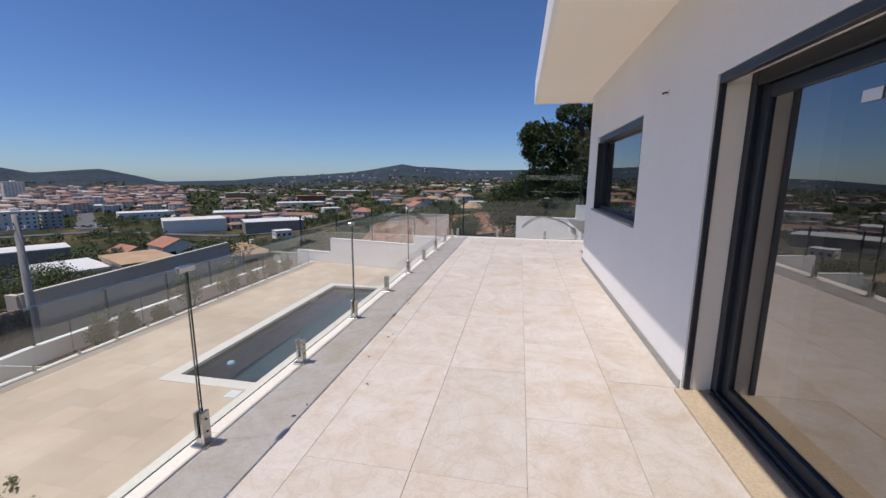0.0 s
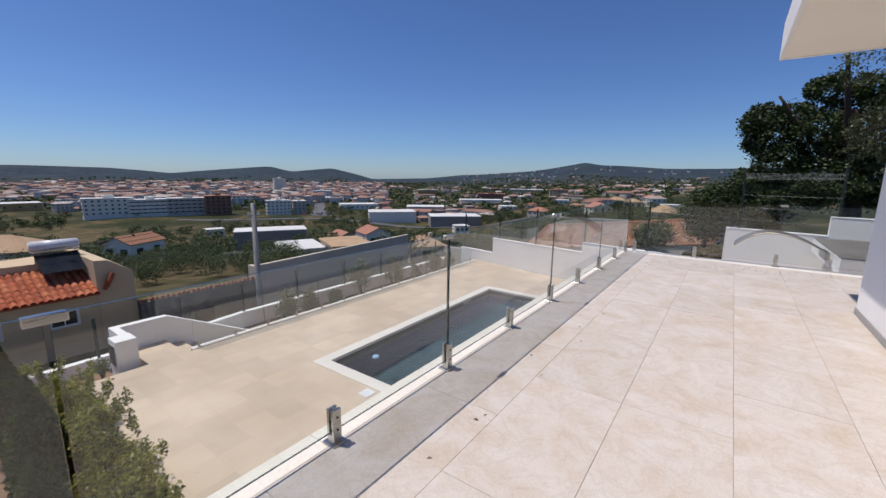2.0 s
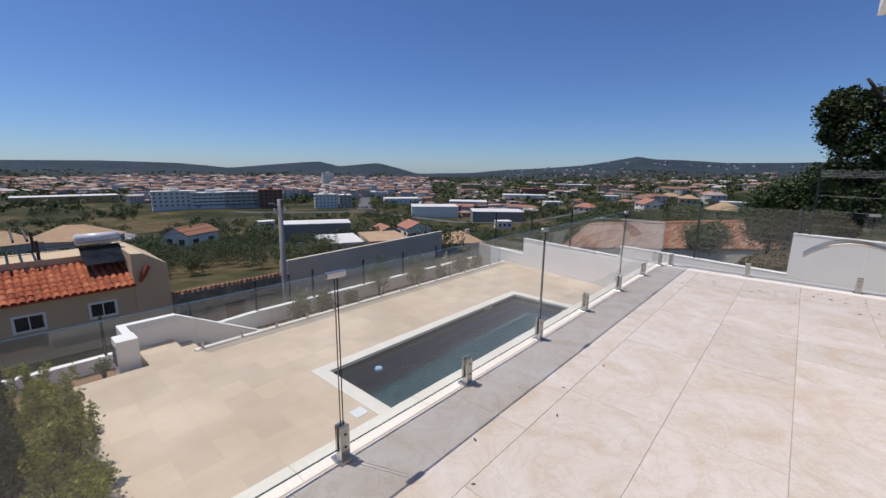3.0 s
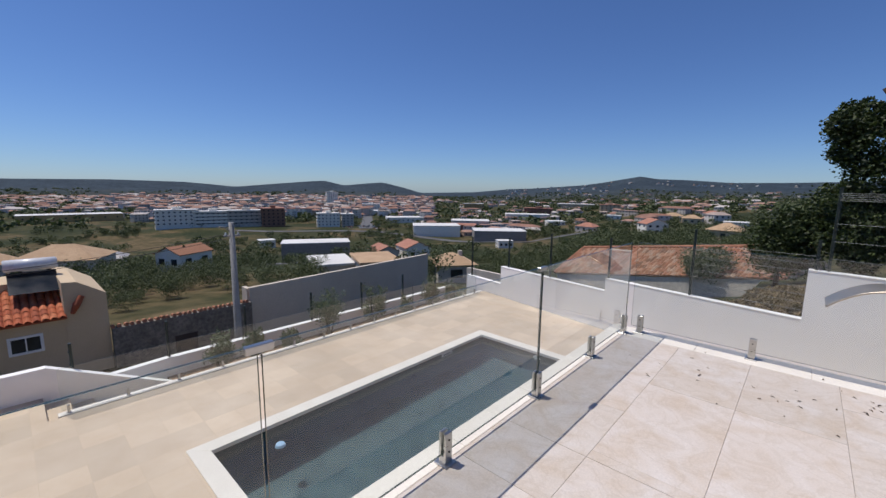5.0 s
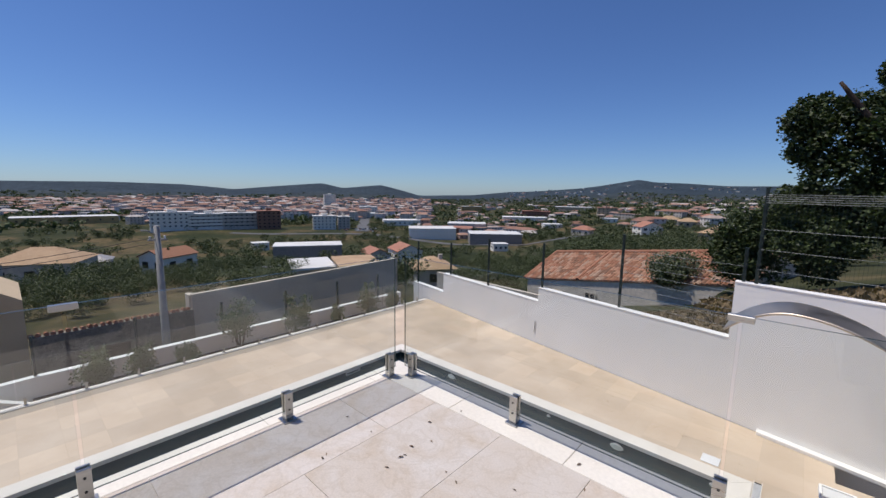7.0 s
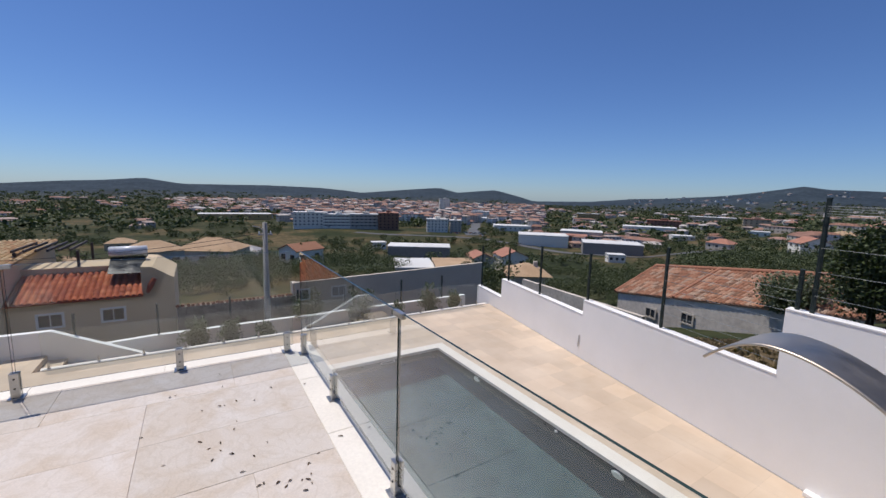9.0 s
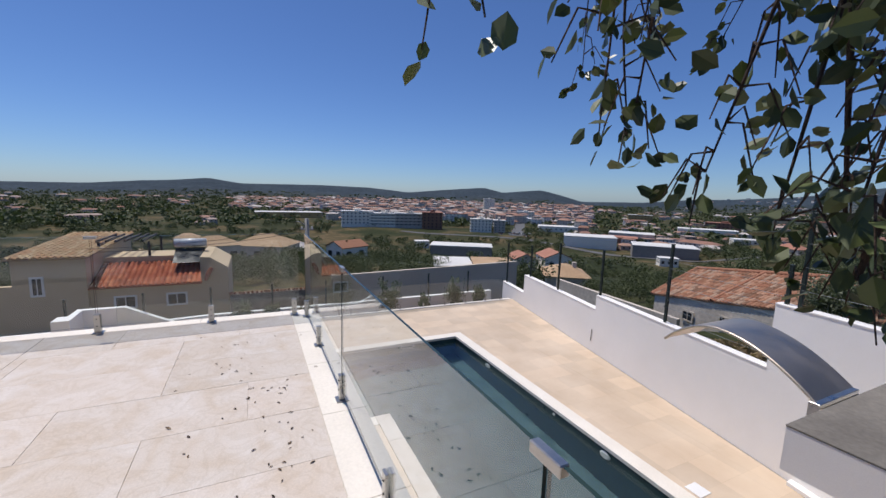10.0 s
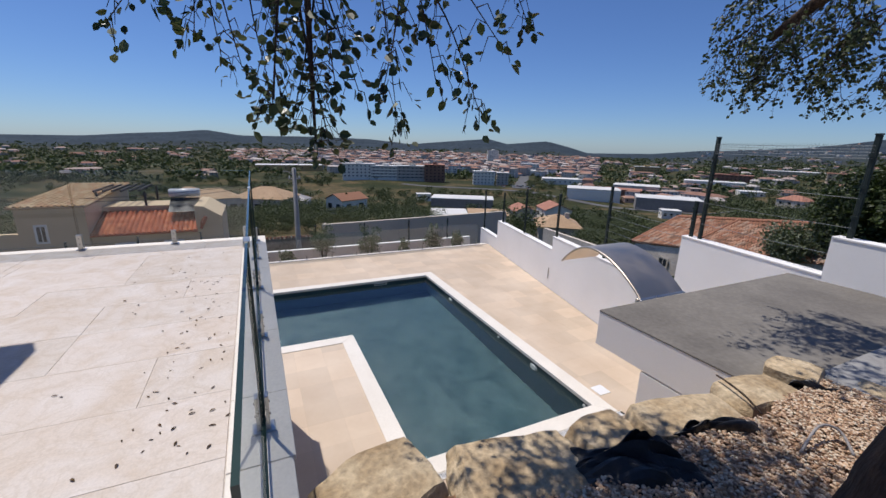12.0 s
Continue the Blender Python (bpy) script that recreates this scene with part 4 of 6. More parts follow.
# ---- retaining wall of rough stones, gravel bed ----
def rough_stone(sx, sy, sz, seed, cuts=5):
    bm = bmesh.new()
    bmesh.ops.create_cube(bm, size=1.0)
    bmesh.ops.subdivide_edges(bm, edges=bm.edges[:], cuts=cuts, use_grid_fill=True)
    for v in bm.verts:
        p = v.co.copy()
        k = max(abs(p.x), abs(p.y), abs(p.z)) / max(p.length, 1e-6)
        p = p.lerp(p * k * 1.15, 0.45)
        q = Vector((p.x * sx, p.y * sy, p.z * sz))
        d = noise.noise_vector(q * 2.2 + Vector((seed * 7.1, seed * 3.3, 0))) * 0.16 + noise.noise_vector(q * 7 + Vector((seed, 0, 5))) * 0.05
        d.z *= 0.45
        v.co = q + d * min(sx, sy)
    return bm


stones = thing("wall_stone", "rough sandstone retaining wall topped with flat slabs", "wall", kind="structure")
STONES = ((5.10, 8.98, 0.46, 0.62, -0.02, 12), (5.30, 9.72, 0.48, 0.74, -0.01, -14), (5.24, 10.42, 0.36, 0.44, -0.07, 8), (5.36, 10.98, 0.34, 0.74, -0.01, -10),
          (5.40, 11.70, 0.34, 0.58, 0.01, -8), (5.38, 12.22, 0.34, 0.34, 0.05, 20), (5.80, 12.46, 0.5, 0.30, 0.0, 5), (6.35, 12.46, 0.55, 0.30, 0.0, -4))
for i, (x, y, sx, sy, z, rot) in enumerate(STONES):
    part("stone", rough_stone(sx, sy, 0.2, i + 1, 7), M_STONE, stones, smooth=False, at=pose(x, y, z - 0.23, 0, 0, rot))
k = 0
for z in (-0.5, -0.95, -1.4, -1.85, -2.3, -2.75, -3.2):
    y = 8.8 + (k % 2) * 0.3
    while y < 11.8:
        ln = rng.uniform(0.5, 0.8)
        part("stone", rough_stone(0.42, ln * 0.98, 0.46, 20 + k, 3), M_STONE, stones, at=pose(5.24 + rng.uniform(-0.04, 0.04), y + ln / 2, z - 0.12, 0, 0, rng.uniform(-5, 5)))
        y += ln
        k += 1
bm = bmesh.new()
prism(bm, ((5.2, 8.52), (8.0, 8.52), (8.0, 12.35), (5.55, 12.2), (5.35, 10.4)), -5.3, -0.22)
structure("ground_bed", bm, M_SOIL, "soil bed behind the stones")


def pebbles(count):
    ico = bmesh.new()
    bmesh.ops.create_icosphere(ico, subdivisions=1, radius=1)
    base_v = np.array([v.co[:] for v in ico.verts])
    base_f = np.array([[v.index for v in f.verts] for f in ico.faces])
    ico.free()
    vs, fs = [], []
    m = len(base_v)
    i = 0
    while i < count:
        x, y = rng.uniform(5.5, 6.9), rng.uniform(9.3, 12.3)
        if x < 5.54 + 0.03 * math.sin(y * 5.1) + 0.02 * math.sin(y * 11.7):
            continue
        if (x > 6.6 and rng.random() < 0.5) or (y < 9.9 and rng.random() < 0.45):
            continue
        s = np.array([rng.uniform(0.008, 0.017), rng.uniform(0.006, 0.011), rng.uniform(0.004, 0.007)])
        a = rng.uniform(0, math.tau)
        rot = np.array([[math.cos(a), -math.sin(a), 0], [math.sin(a), math.cos(a), 0], [0, 0, 1]])
        z = -0.165 + rng.uniform(0.0, 0.022) + 0.03 * math.sin(x * 4) * math.sin(y * 3)
        v = (base_v * (1 + 0.2 * nrg.uniform(-1, 1, (m, 1)))) * s @ rot.T + np.array([x, y, z + 0.02])
        vs.append(v)
        fs.append(base_f + i * m)
        i += 1
    ob = part_data("gravel", np.concatenate(vs), np.concatenate(fs), M_PEBBLE)
    tagged(ob, "tan and cream gravel pebbles in the planting bed", "gravel", "", "stuff")


pebbles(24000)


def membrane(x, y, sx, sy, h, seed, rot):
    bm = bmesh.new()
    bmesh.ops.create_grid(bm, x_segments=26, y_segments=24, size=0.5)
    for v in bm.verts:
        p = v.co.copy()
        r = max(abs(p.x), abs(p.y)) * 2
        lift = (1 - r ** 3) * h * (0.6 + 0.4 * noise.noise(Vector((p.x * 3, p.y * 3, seed))))
        fold = abs(noise.noise(Vector((p.x * 7 + seed, p.y * 3, 0)))) * h * 0.9 * (1 - r ** 4)
        w = noise.noise_vector(Vector((p.x * 2, p.y * 2, seed + 9))) * 0.16
        v.co = (p.x * sx + w.x * 0.7, p.y * sy + w.y * 0.7, -0.19 + lift + fold)
    ob = part("weed_membrane", bm, M_MEMBRANE, at=pose(x, y, 0, 0, 0, rot))
    m = ob.modifiers.new("thickness", 'SOLIDIFY')
    m.thickness = 0.004
    tagged(ob, "crumpled black weed membrane on the gravel bed", "plastic sheet", "weed membranes")


membrane(5.56, 10.30, 0.34, 0.62, 0.17, 1, -22)
membrane(5.53, 10.98, 0.10, 0.62, 0.10, 4, -10)
membrane(5.60, 12.10, 0.12, 0.5, 0.09, 8, -30)
bm = bmesh.new()
tube(bm, smooth_path(((5.86, 11.22, -0.14), (5.84, 11.42, -0.04), (5.90, 11.52, -0.06), (6.00, 11.46, -0.13))), 0.008, 8)
tagged(part("bent_pipe", bm, M_GREYSILL, smooth=True), "short bent grey pipe lying on the gravel", "pipe")
bm = bmesh.new()
tube(bm, smooth_path(((5.20, 11.52, -0.10), (5.30, 11.48, -0.09), (5.45, 11.42, -0.09), (5.57, 11.40, -0.14))), 0.007, 6)
tagged(part("hose_end", bm, M_BARK, smooth=True), "short brown hose end lying over the stones", "hose")

# ---- plants ----
def leafy_plant(name, label, category, lumps, count, size, material, stems=(), shell=0.5, group="", droop=0.0, bark=M_BARK):
    ob = thing(name, label, category, group=group)
    if stems:
        bm = bmesh.new()
        for pts, radii in stems:
            tube(bm, pts, radii, 7)
        part("trunk", bm, bark, ob, "branching stems", smooth=True)
    v, f = leaf_arrays(clump_points(lumps, count, shell), size, droop=droop)
    part_data("foliage", v, f, material, ob, "dense small leaves")
    return ob


def shrub(x, y, z, r, h, material, count, size, label, group):
    lumps = lumps_in((x, y, z + h * 0.55), r * 0.62, 14, r * 0.5, flat=h / (2 * r) * 1.25)
    stems = []
    for _ in range(5):
        a = rng.uniform(0, math.tau)
        k = r * rng.uniform(0.2, 0.5)
        stems.append((((x, y, z - 0.1), (x + math.cos(a) * k * 0.5, y + math.sin(a) * k * 0.5, z + h * 0.4), (x + math.cos(a) * k, y + math.sin(a) * k, z + h * 0.8)), (0.03, 0.02, 0.008)))
    # upright young shoots above the mass
    for _ in range(11):
        a, k = rng.uniform(0, math.tau), r * rng.uniform(0.1, 0.85)
        lumps.append((x + math.cos(a) * k, y + math.sin(a) * k, z + h * rng.uniform(0.82, 1.08), r * 0.13, r * 0.13, r * 0.34))
    return leafy_plant("shrub", label, "shrub", lumps, count, size, material, stems, 0.3, group)


HEDGE = ((-8.1, 1.15, 0.55, 1.45), (-7.35, 1.25, 0.55, 1.4), (-6.6, 1.2, 0.52, 1.4), (-5.85, 1.2, 0.55, 1.35), (-5.1, 1.15, 0.52, 1.25), (-4.4, 1.2, 0.5, 1.2), (-3.7, 1.1, 0.5, 1.3), (-3.0, 0.95, 0.5, 1.3), (-2.4, 0.95, 0.45, 1.2), (-1.85, 0.9, 0.40, 1.05))
for x, y, r, h in HEDGE:
    shrub(x, y, DECK - 0.38, r, h, F_HEDGE, 7000, 0.052, "yellow-green leafy shrub in the garden border by the deck", "garden border shrubs")


def cypress(x, y, h, r):
    ob = thing("cypress", "slim dark green cypress in the garden", "cypress", pose(x, y, DECK - 0.38), "garden cypresses")
    bm = bmesh.new()
    tube(bm, ((0, 0, -0.1), (0, 0, h * 0.5), (0, 0, h * 0.9)), (0.05, 0.035, 0.01), 7)
    part("trunk", bm, M_BARK, ob)
    n = 5200
    t = nrg.uniform(0, 1, n) ** 0.8
    rad = r * np.sin(np.clip(t * 0.92 + 0.09, 0, 1) * math.pi) ** 0.7 * (1 - 0.55 * t) * (0.75 + 0.35 * nrg.uniform(0, 1, n))
    a = nrg.uniform(0, math.tau, n)
    c = np.stack([rad * np.cos(a), rad * np.sin(a), 0.05 + t * h], 1)
    v, f = leaf_arrays(c, 0.085, droop=-0.8)
    part_data("foliage", v, f, F_CYPRESS, ob)


cypress(-8.0, 0.5, 2.15, 0.36)
cypress(-6.0, 0.55, 2.15, 0.42)
cypress(-4.6, 0.35, 1.7, 0.38)


def yucca(x, y):
    ob = thing("yucca", "spiky yellow-green yucca in the garden bed", "plant", pose(x, y, DECK - 0.38))
    for k in range(18):
        a = k * 2.4
        lean = 0.25 + 0.5 * ((k * 7) % 10) / 10
        bm = bmesh.new()
        pr = None
        for i in range(6):
            t = i / 5
            d = Vector((math.cos(a), math.sin(a), 0))
            c = d * (0.05 + lean * t * t * 0.6) + Vector((0, 0, 0.62 * t * (1 - 0.25 * lean * t)))
            wd = Vector((-math.sin(a), math.cos(a), 0)) * 0.025 * (1 - t) ** 0.6
            row = (bm.verts.new(c - wd), bm.verts.new(c + Vector((0, 0, -0.008))), bm.verts.new(c + wd))
            if pr:
                bm.faces.new((pr[0], pr[1], row[1], row[0]))
                bm.faces.new((pr[1], pr[2], row[2], row[1]))
            pr = row
        part("leaf", bm, F_YUCCA, ob)


yucca(-5.3, 0.45)
for x, y, r, h in ((-10.5, 7.4, 0.5, 0.95), (-10.6, 8.4, 0.42, 0.7), (-10.35, 9.5, 0.38, 0.55), (-10.6, 11.0, 0.75, 1.45), (-10.6, 13.0, 0.65, 1.3), (-10.6, 14.7, 0.35, 0.6), (-10.6, 16.2, 0.55, 1.2), (-10.6, 17.4, 0.4, 0.8)):
    shrub(x, y, DECK - 0.55, r, h + 0.15, F_OLIVE, 2600, 0.065, "thin grey-green olive shrub in the planting strip", "planting strip shrubs")
shrub(-9.9, 2.2, DECK - 0.1, 0.25, 0.35, F_OLIVE, 300, 0.06, "low dry shrub beside the gate pillar", "planting strip shrubs")


def big_tree():
    ob = thing("oak_tree", "broad dark evergreen oak behind the boundary wall", "tree")
    bm = bmesh.new()
    z0 = land(6.2, 25.5)
    tube(bm, smooth_path(((6.2, 25.5, z0 - 0.4), (6.1, 25.4, z0 + 1.5), (5.9, 25.3, z0 + 3.2), (5.6, 25.2, z0 + 5.5))), [0.42 - 0.015 * i for i in range(16)], 10)
    for dx, dy, dz in ((-3.0, -0.8, 3.2), (2.8, 0.5, 3.6), (-1.2, -2.0, 5.2), (1.0, 1.5, 6.0), (-2.2, 1.2, 1.2), (3.2, -1.2, 1.6)):
        tube(bm, smooth_path(((5.9, 25.3, z0 + 2.6), (5.9 + dx * 0.5, 25.3 + dy * 0.5, z0 + 2.8 + dz * 0.4), (5.9 + dx, 25.3 + dy, z0 + 3 + dz))), [0.2 - 0.015 * i for i in range(11)], 7)
    part("trunk", bm, M_BARK, ob, "dark trunk and limbs", smooth=True)
    masses = ((0.9, 25.5, 0.3, 1.1), (0.9, 25.3, -0.7, 1.1), (2.2, 25.4, 1.0, 1.2), (2.7, 25.3, 3.4, 1.15), (2.25, 25.4, 4.1, 0.95), (2.7, 25.6, 4.5, 0.7), (3.6, 25.5, 4.4, 0.9),
              (4.7, 25.6, 5.5, 0.9), (6.0, 25.6, 5.3, 1.0), (3.3, 25.3, 2.3, 1.35), (4.6, 25.4, 3.6, 1.5), (7.3, 26.0, 4.6, 1.5), (8.6, 26.0, 3.6, 1.6), (6.2, 25.6, 3.4, 1.7),
              (5.0, 25.2, 1.4, 1.7), (3.0, 25.0, 0.1, 1.4), (7.0, 25.6, 1.6, 1.8), (9.2, 26.0, 1.8, 1.7))
    lumps = []
    for x, y, z, k in masses:
        lumps.append((x, y, z, k * 0.8, k * 0.8, k * 0.74))
        for _ in range(7):
            d = Vector((rng.gauss(0, 1), rng.gauss(0, 1), rng.gauss(0.25, 1))).normalized() * k * rng.uniform(0.55, 0.8)
            q = k * rng.uniform(0.2, 0.42)
            lumps.append((x + d.x, y + d.y, z + d.z, q, q, q * 0.85))
    v, f = leaf_arrays(clump_points(lumps, 90000, 0.62), 0.135)
    part_data("crown", v, f, F_TREE, ob, "crown of many small dark leaves")
    return ob


big_tree()
for x, y, zc, r in ((0.7, 27.0, -0.9, 1.7), (-2.73, 30.9, -2.5, 1.6)):
    z0 = land(x, y)
    lumps = lumps_in((x, y, zc), r * 0.65, 16, r * 0.45, 0.8)
    leafy_plant("bush", "dense olive-green bush behind the boundary wall", "bush", lumps, 6500, 0.13, F_TREE if x > -2 else F_OLIVE,
                [(((x, y, z0 - 0.2), (x, y, zc)), (0.12, 0.05))], 0.45, "bushes behind the wall")


def dry_grass():
    n = 5200
    x = nrg.uniform(-5, 5, n)
    y = 16.9 - 0.21 * x + nrg.uniform(0, 8, n)
    z = np.array([land(a, b) for a, b in zip(x, y)])
    v, f = leaf_arrays(np.stack([x, y, z + 0.12], 1), 0.30, droop=-1.5)
    tagged(part_data("dry_grass", v, f, F_DRY), "dry straw-coloured grass on the slope behind the wall", "grass", "", "stuff")


dry_grass()

# ---- the oak over the terrace end ----
def oval_leaves(pts, dirs, size):
    """Broad oval leaves, six-sided and folded along the middle."""
    c = np.asarray(pts)
    n = len(c)
    d = np.asarray(dirs) + 0.55 * nrg.normal(size=(n, 3))
    d[:, 2] -= 0.25
    d /= np.linalg.norm(d, axis=1)[:, None]
    s = np.cross(d, nrg.normal(size=(n, 3)))
    s /= np.linalg.norm(s, axis=1)[:, None]
    u = np.cross(d, s)
    ln = (size * nrg.uniform(0.65, 1.25, n))[:, None]
    w = ln * 0.35
    rows = [c, c + d * ln * 0.3 + s * w * 0.9 + u * w * 0.25, c + d * ln * 0.68 + s * w * 0.85 + u * w * 0.22, c + d * ln,
            c + d * ln * 0.68 - s * w * 0.85 + u * w * 0.22, c + d * ln * 0.3 - s * w * 0.9 + u * w * 0.25, c + d * ln * 0.3, c + d * ln * 0.68]
    v = np.stack(rows, 1).reshape(-1, 3)
    i = np.arange(n)[:, None] * 8
    f = [tuple(q) for k in ((0, 6, 1, 1), (1, 6, 7, 2), (2, 7, 3, 3), (0, 5, 6, 6), (5, 4, 7, 6), (4, 3, 7, 7)) for q in (i + np.array([k]))]
    f = [q[:3] if q[2] == q[3] else q for q in f]
    return v, f


def overhanging_oak():
    ob = thing("cork_oak", "gnarled dark oak in the gravel bed with drooping leafy twigs", "tree")
    wood, twig = bmesh.new(), bmesh.new()
    tube(wood, smooth_path(((6.38, 10.70, -0.35), (6.40, 10.72, 0.10), (6.46, 10.78, 0.5), (6.78, 10.95, 0.95), (6.98, 11.05, 1.5), (6.88, 11.0, 2.12))), [0.30, 0.27, 0.25, 0.24, 0.24, 0.23, 0.22, 0.22, 0.21, 0.21, 0.2, 0.2] + [0.19] * 14, 12)
    LIMBS = (((6.90, 11.0, 2.08), (6.35, 11.0, 2.42), (5.66, 10.8, 2.6), (5.15, 10.0, 2.8), (4.9, 9.1, 3.1), (4.4, 8.8, 3.2)),
             ((6.90, 11.0, 2.15), (6.65, 10.5, 2.8), (6.0, 9.6, 3.3), (5.3, 8.9, 3.5)),
             ((6.5, 11.0, 2.35), (6.1, 11.5, 2.95), (5.5, 12.3, 3.0), (4.75, 12.95, 2.85), (4.1, 13.3, 2.6)),
             ((6.8, 11.0, 2.1), (7.2, 11.6, 3.0), (7.0, 12.4, 4.0)))
    for pts in LIMBS:
        p = smooth_path(pts, 5)
        tube(wood, p, [0.13 * (1 - 0.85 * i / len(p)) + 0.012 for i in range(len(p))], 9)
    part("trunk", wood, M_BARK, ob, "gnarled dark bark", smooth=True)
    pts, dirs = [], []

    def spray(p, d, n, size=0.05):
        for _ in range(n):
            pts.append((p.x + rng.gauss(0, 0.012), p.y + rng.gauss(0, 0.012), p.z + rng.gauss(0, 0.012)))
            dirs.append((d.x, d.y, d.z))

    def hanger(top, end, r0, side, leaves, reach, bare=0.15):
        top, end = Vector(top), Vector(end)
        mid = (top + end) / 2 + Vector((rng.uniform(-0.12, 0.12) + (end.x - top.x) * 0.2, rng.uniform(-0.12, 0.12) + (end.y - top.y) * 0.2, 0.08))
        path = smooth_path((top, mid, end), 7)
        tube(twig, path, [max(r0 * (1 - 0.85 * i / len(path)), 0.0018) for i in range(len(path))], 6)
        for p in path[int(len(path) * bare):]:
            for _ in range(side):
                a = rng.uniform(0, math.tau)
                ln = reach * rng.uniform(0.4, 1.0)
                d = Vector((math.cos(a), math.sin(a), rng.uniform(-1.0, 0.15))).normalized()
                q = p + d * ln * 0.5 + Vector((0, 0, 0.02))
                e = p + d * ln + Vector((0, 0, -0.05))
                tube(twig, (p, q, e), (0.0028, 0.002, 0.0012), 4)
                spray((q + e) / 2, d, 1)
                spray(e, d, leaves)
        spray(path[-1], (end - mid).normalized(), leaves * 2)

    # twigs hanging from the limb over the terrace end: tip x, y, z, side shoots, thickness, reach
    TIPS = ((4.82, 8.12, 1.88, 1, 0.006, 0.09), (4.84, 8.24, 1.99, 1, 0.006, 0.09), (4.82, 8.38, 1.88, 1, 0.006, 0.12), (4.76, 8.46, 1.80, 1, 0.006, 0.11), (4.67, 8.63, 1.74, 1, 0.006, 0.12),
            (4.77, 8.53, 1.78, 1, 0.007, 0.13), (4.84, 8.64, 1.66, 2, 0.007, 0.12), (4.93, 8.70, 1.58, 2, 0.009, 0.12), (5.02, 8.77, 1.49, 3, 0.022, 0.12), (4.98, 8.82, 1.54, 2, 0.012, 0.12),
            (5.06, 8.62, 1.62, 2, 0.009, 0.12), (5.10, 8.84, 1.70, 2, 0.009, 0.15), (5.00, 8.95, 1.70, 1, 0.008, 0.14), (4.93, 9.14, 1.57, 2, 0.006, 0.09), (5.10, 9.02, 1.68, 1, 0.007, 0.13),
            (5.26, 9.36, 1.64, 2, 0.006, 0.10), (5.16, 9.22, 1.74, 1, 0.006, 0.11), (5.31, 9.42, 1.86, 1, 0.006, 0.10), (4.95, 9.79, 2.06, 1, 0.006, 0.12))
    for x, y, zb, n, r, reach in TIPS:
        hanger((5.0 + (x - 5.0) * 0.35 + rng.uniform(-0.1, 0.1), 8.8 + (y - 8.8) * 0.35 + rng.uniform(-0.12, 0.12), rng.uniform(2.2, 2.5)), (x, y, zb), r, n, 2, reach, 0.5)
    for x, y, zb in ((4.0, 9.12, 2.12), (4.15, 9.3, 2.25), (3.9, 8.9, 2.42), (4.4, 9.35, 2.15), (4.5, 9.1, 2.35), (4.55, 9.5, 2.25)):
        hanger((x + 0.2, y - 0.1, 3.0), (x, y, zb), 0.006, 1, 3, 0.13)
    # the far branch over the store roof
    for k in range(44):
        u = rng.uniform(-0.1, 1.4)
        x, y = 3.86 + 0.85 * u + rng.gauss(0, 0.10), 13.28 + 0.25 * u + rng.gauss(0, 0.28)
        zb = 1.95 + 0.12 * math.sin(u * 9) + rng.random() ** 1.3 * 1.15 - (0.0 if u > 0.15 else 0.05)
        hanger((x + 0.35, y - 0.15, zb + 0.42), (x, y, zb), 0.007, 2, 3, 0.15)
    part("twig", twig, M_BARK, ob, "thin drooping twigs")
    v, f = oval_leaves(pts, dirs, 0.042)
    part_data("leaves", v, f, F_OAK, ob, "broad oval dark green leaves")
    # crown mostly above the view; several lumps added only to shade the stones
    lumps = lumps_in((3.95, 9.35, 4.1), 0.75, 14, 0.34, 0.45) + lumps_in((4.5, 10.0, 4.2), 0.8, 12, 0.36, 0.45) + lumps_in((5.0, 9.6, 4.1), 1.1, 14, 0.42, 0.45) + lumps_in((5.6, 11.6, 4.1), 1.4, 16, 0.45, 0.5) + lumps_in((3.9, 12.3, 3.9), 0.8, 7, 0.35, 0.5) + lumps_in((6.4, 10.2, 4.0), 1.0, 10, 0.45, 0.5) + lumps_in((4.5, 8.9, 2.75), 0.35, 7, 0.2, 0.35) + lumps_in((4.5, 9.5, 2.62), 0.35, 6, 0.2, 0.35)
    v, f = leaf_arrays(clump_points(lumps, 15000, 0.2), 0.06)
    part_data("crown", v, f, F_OAK, ob, "upper crown of small leaves, partly added out of view for shade")


overhanging_oak()

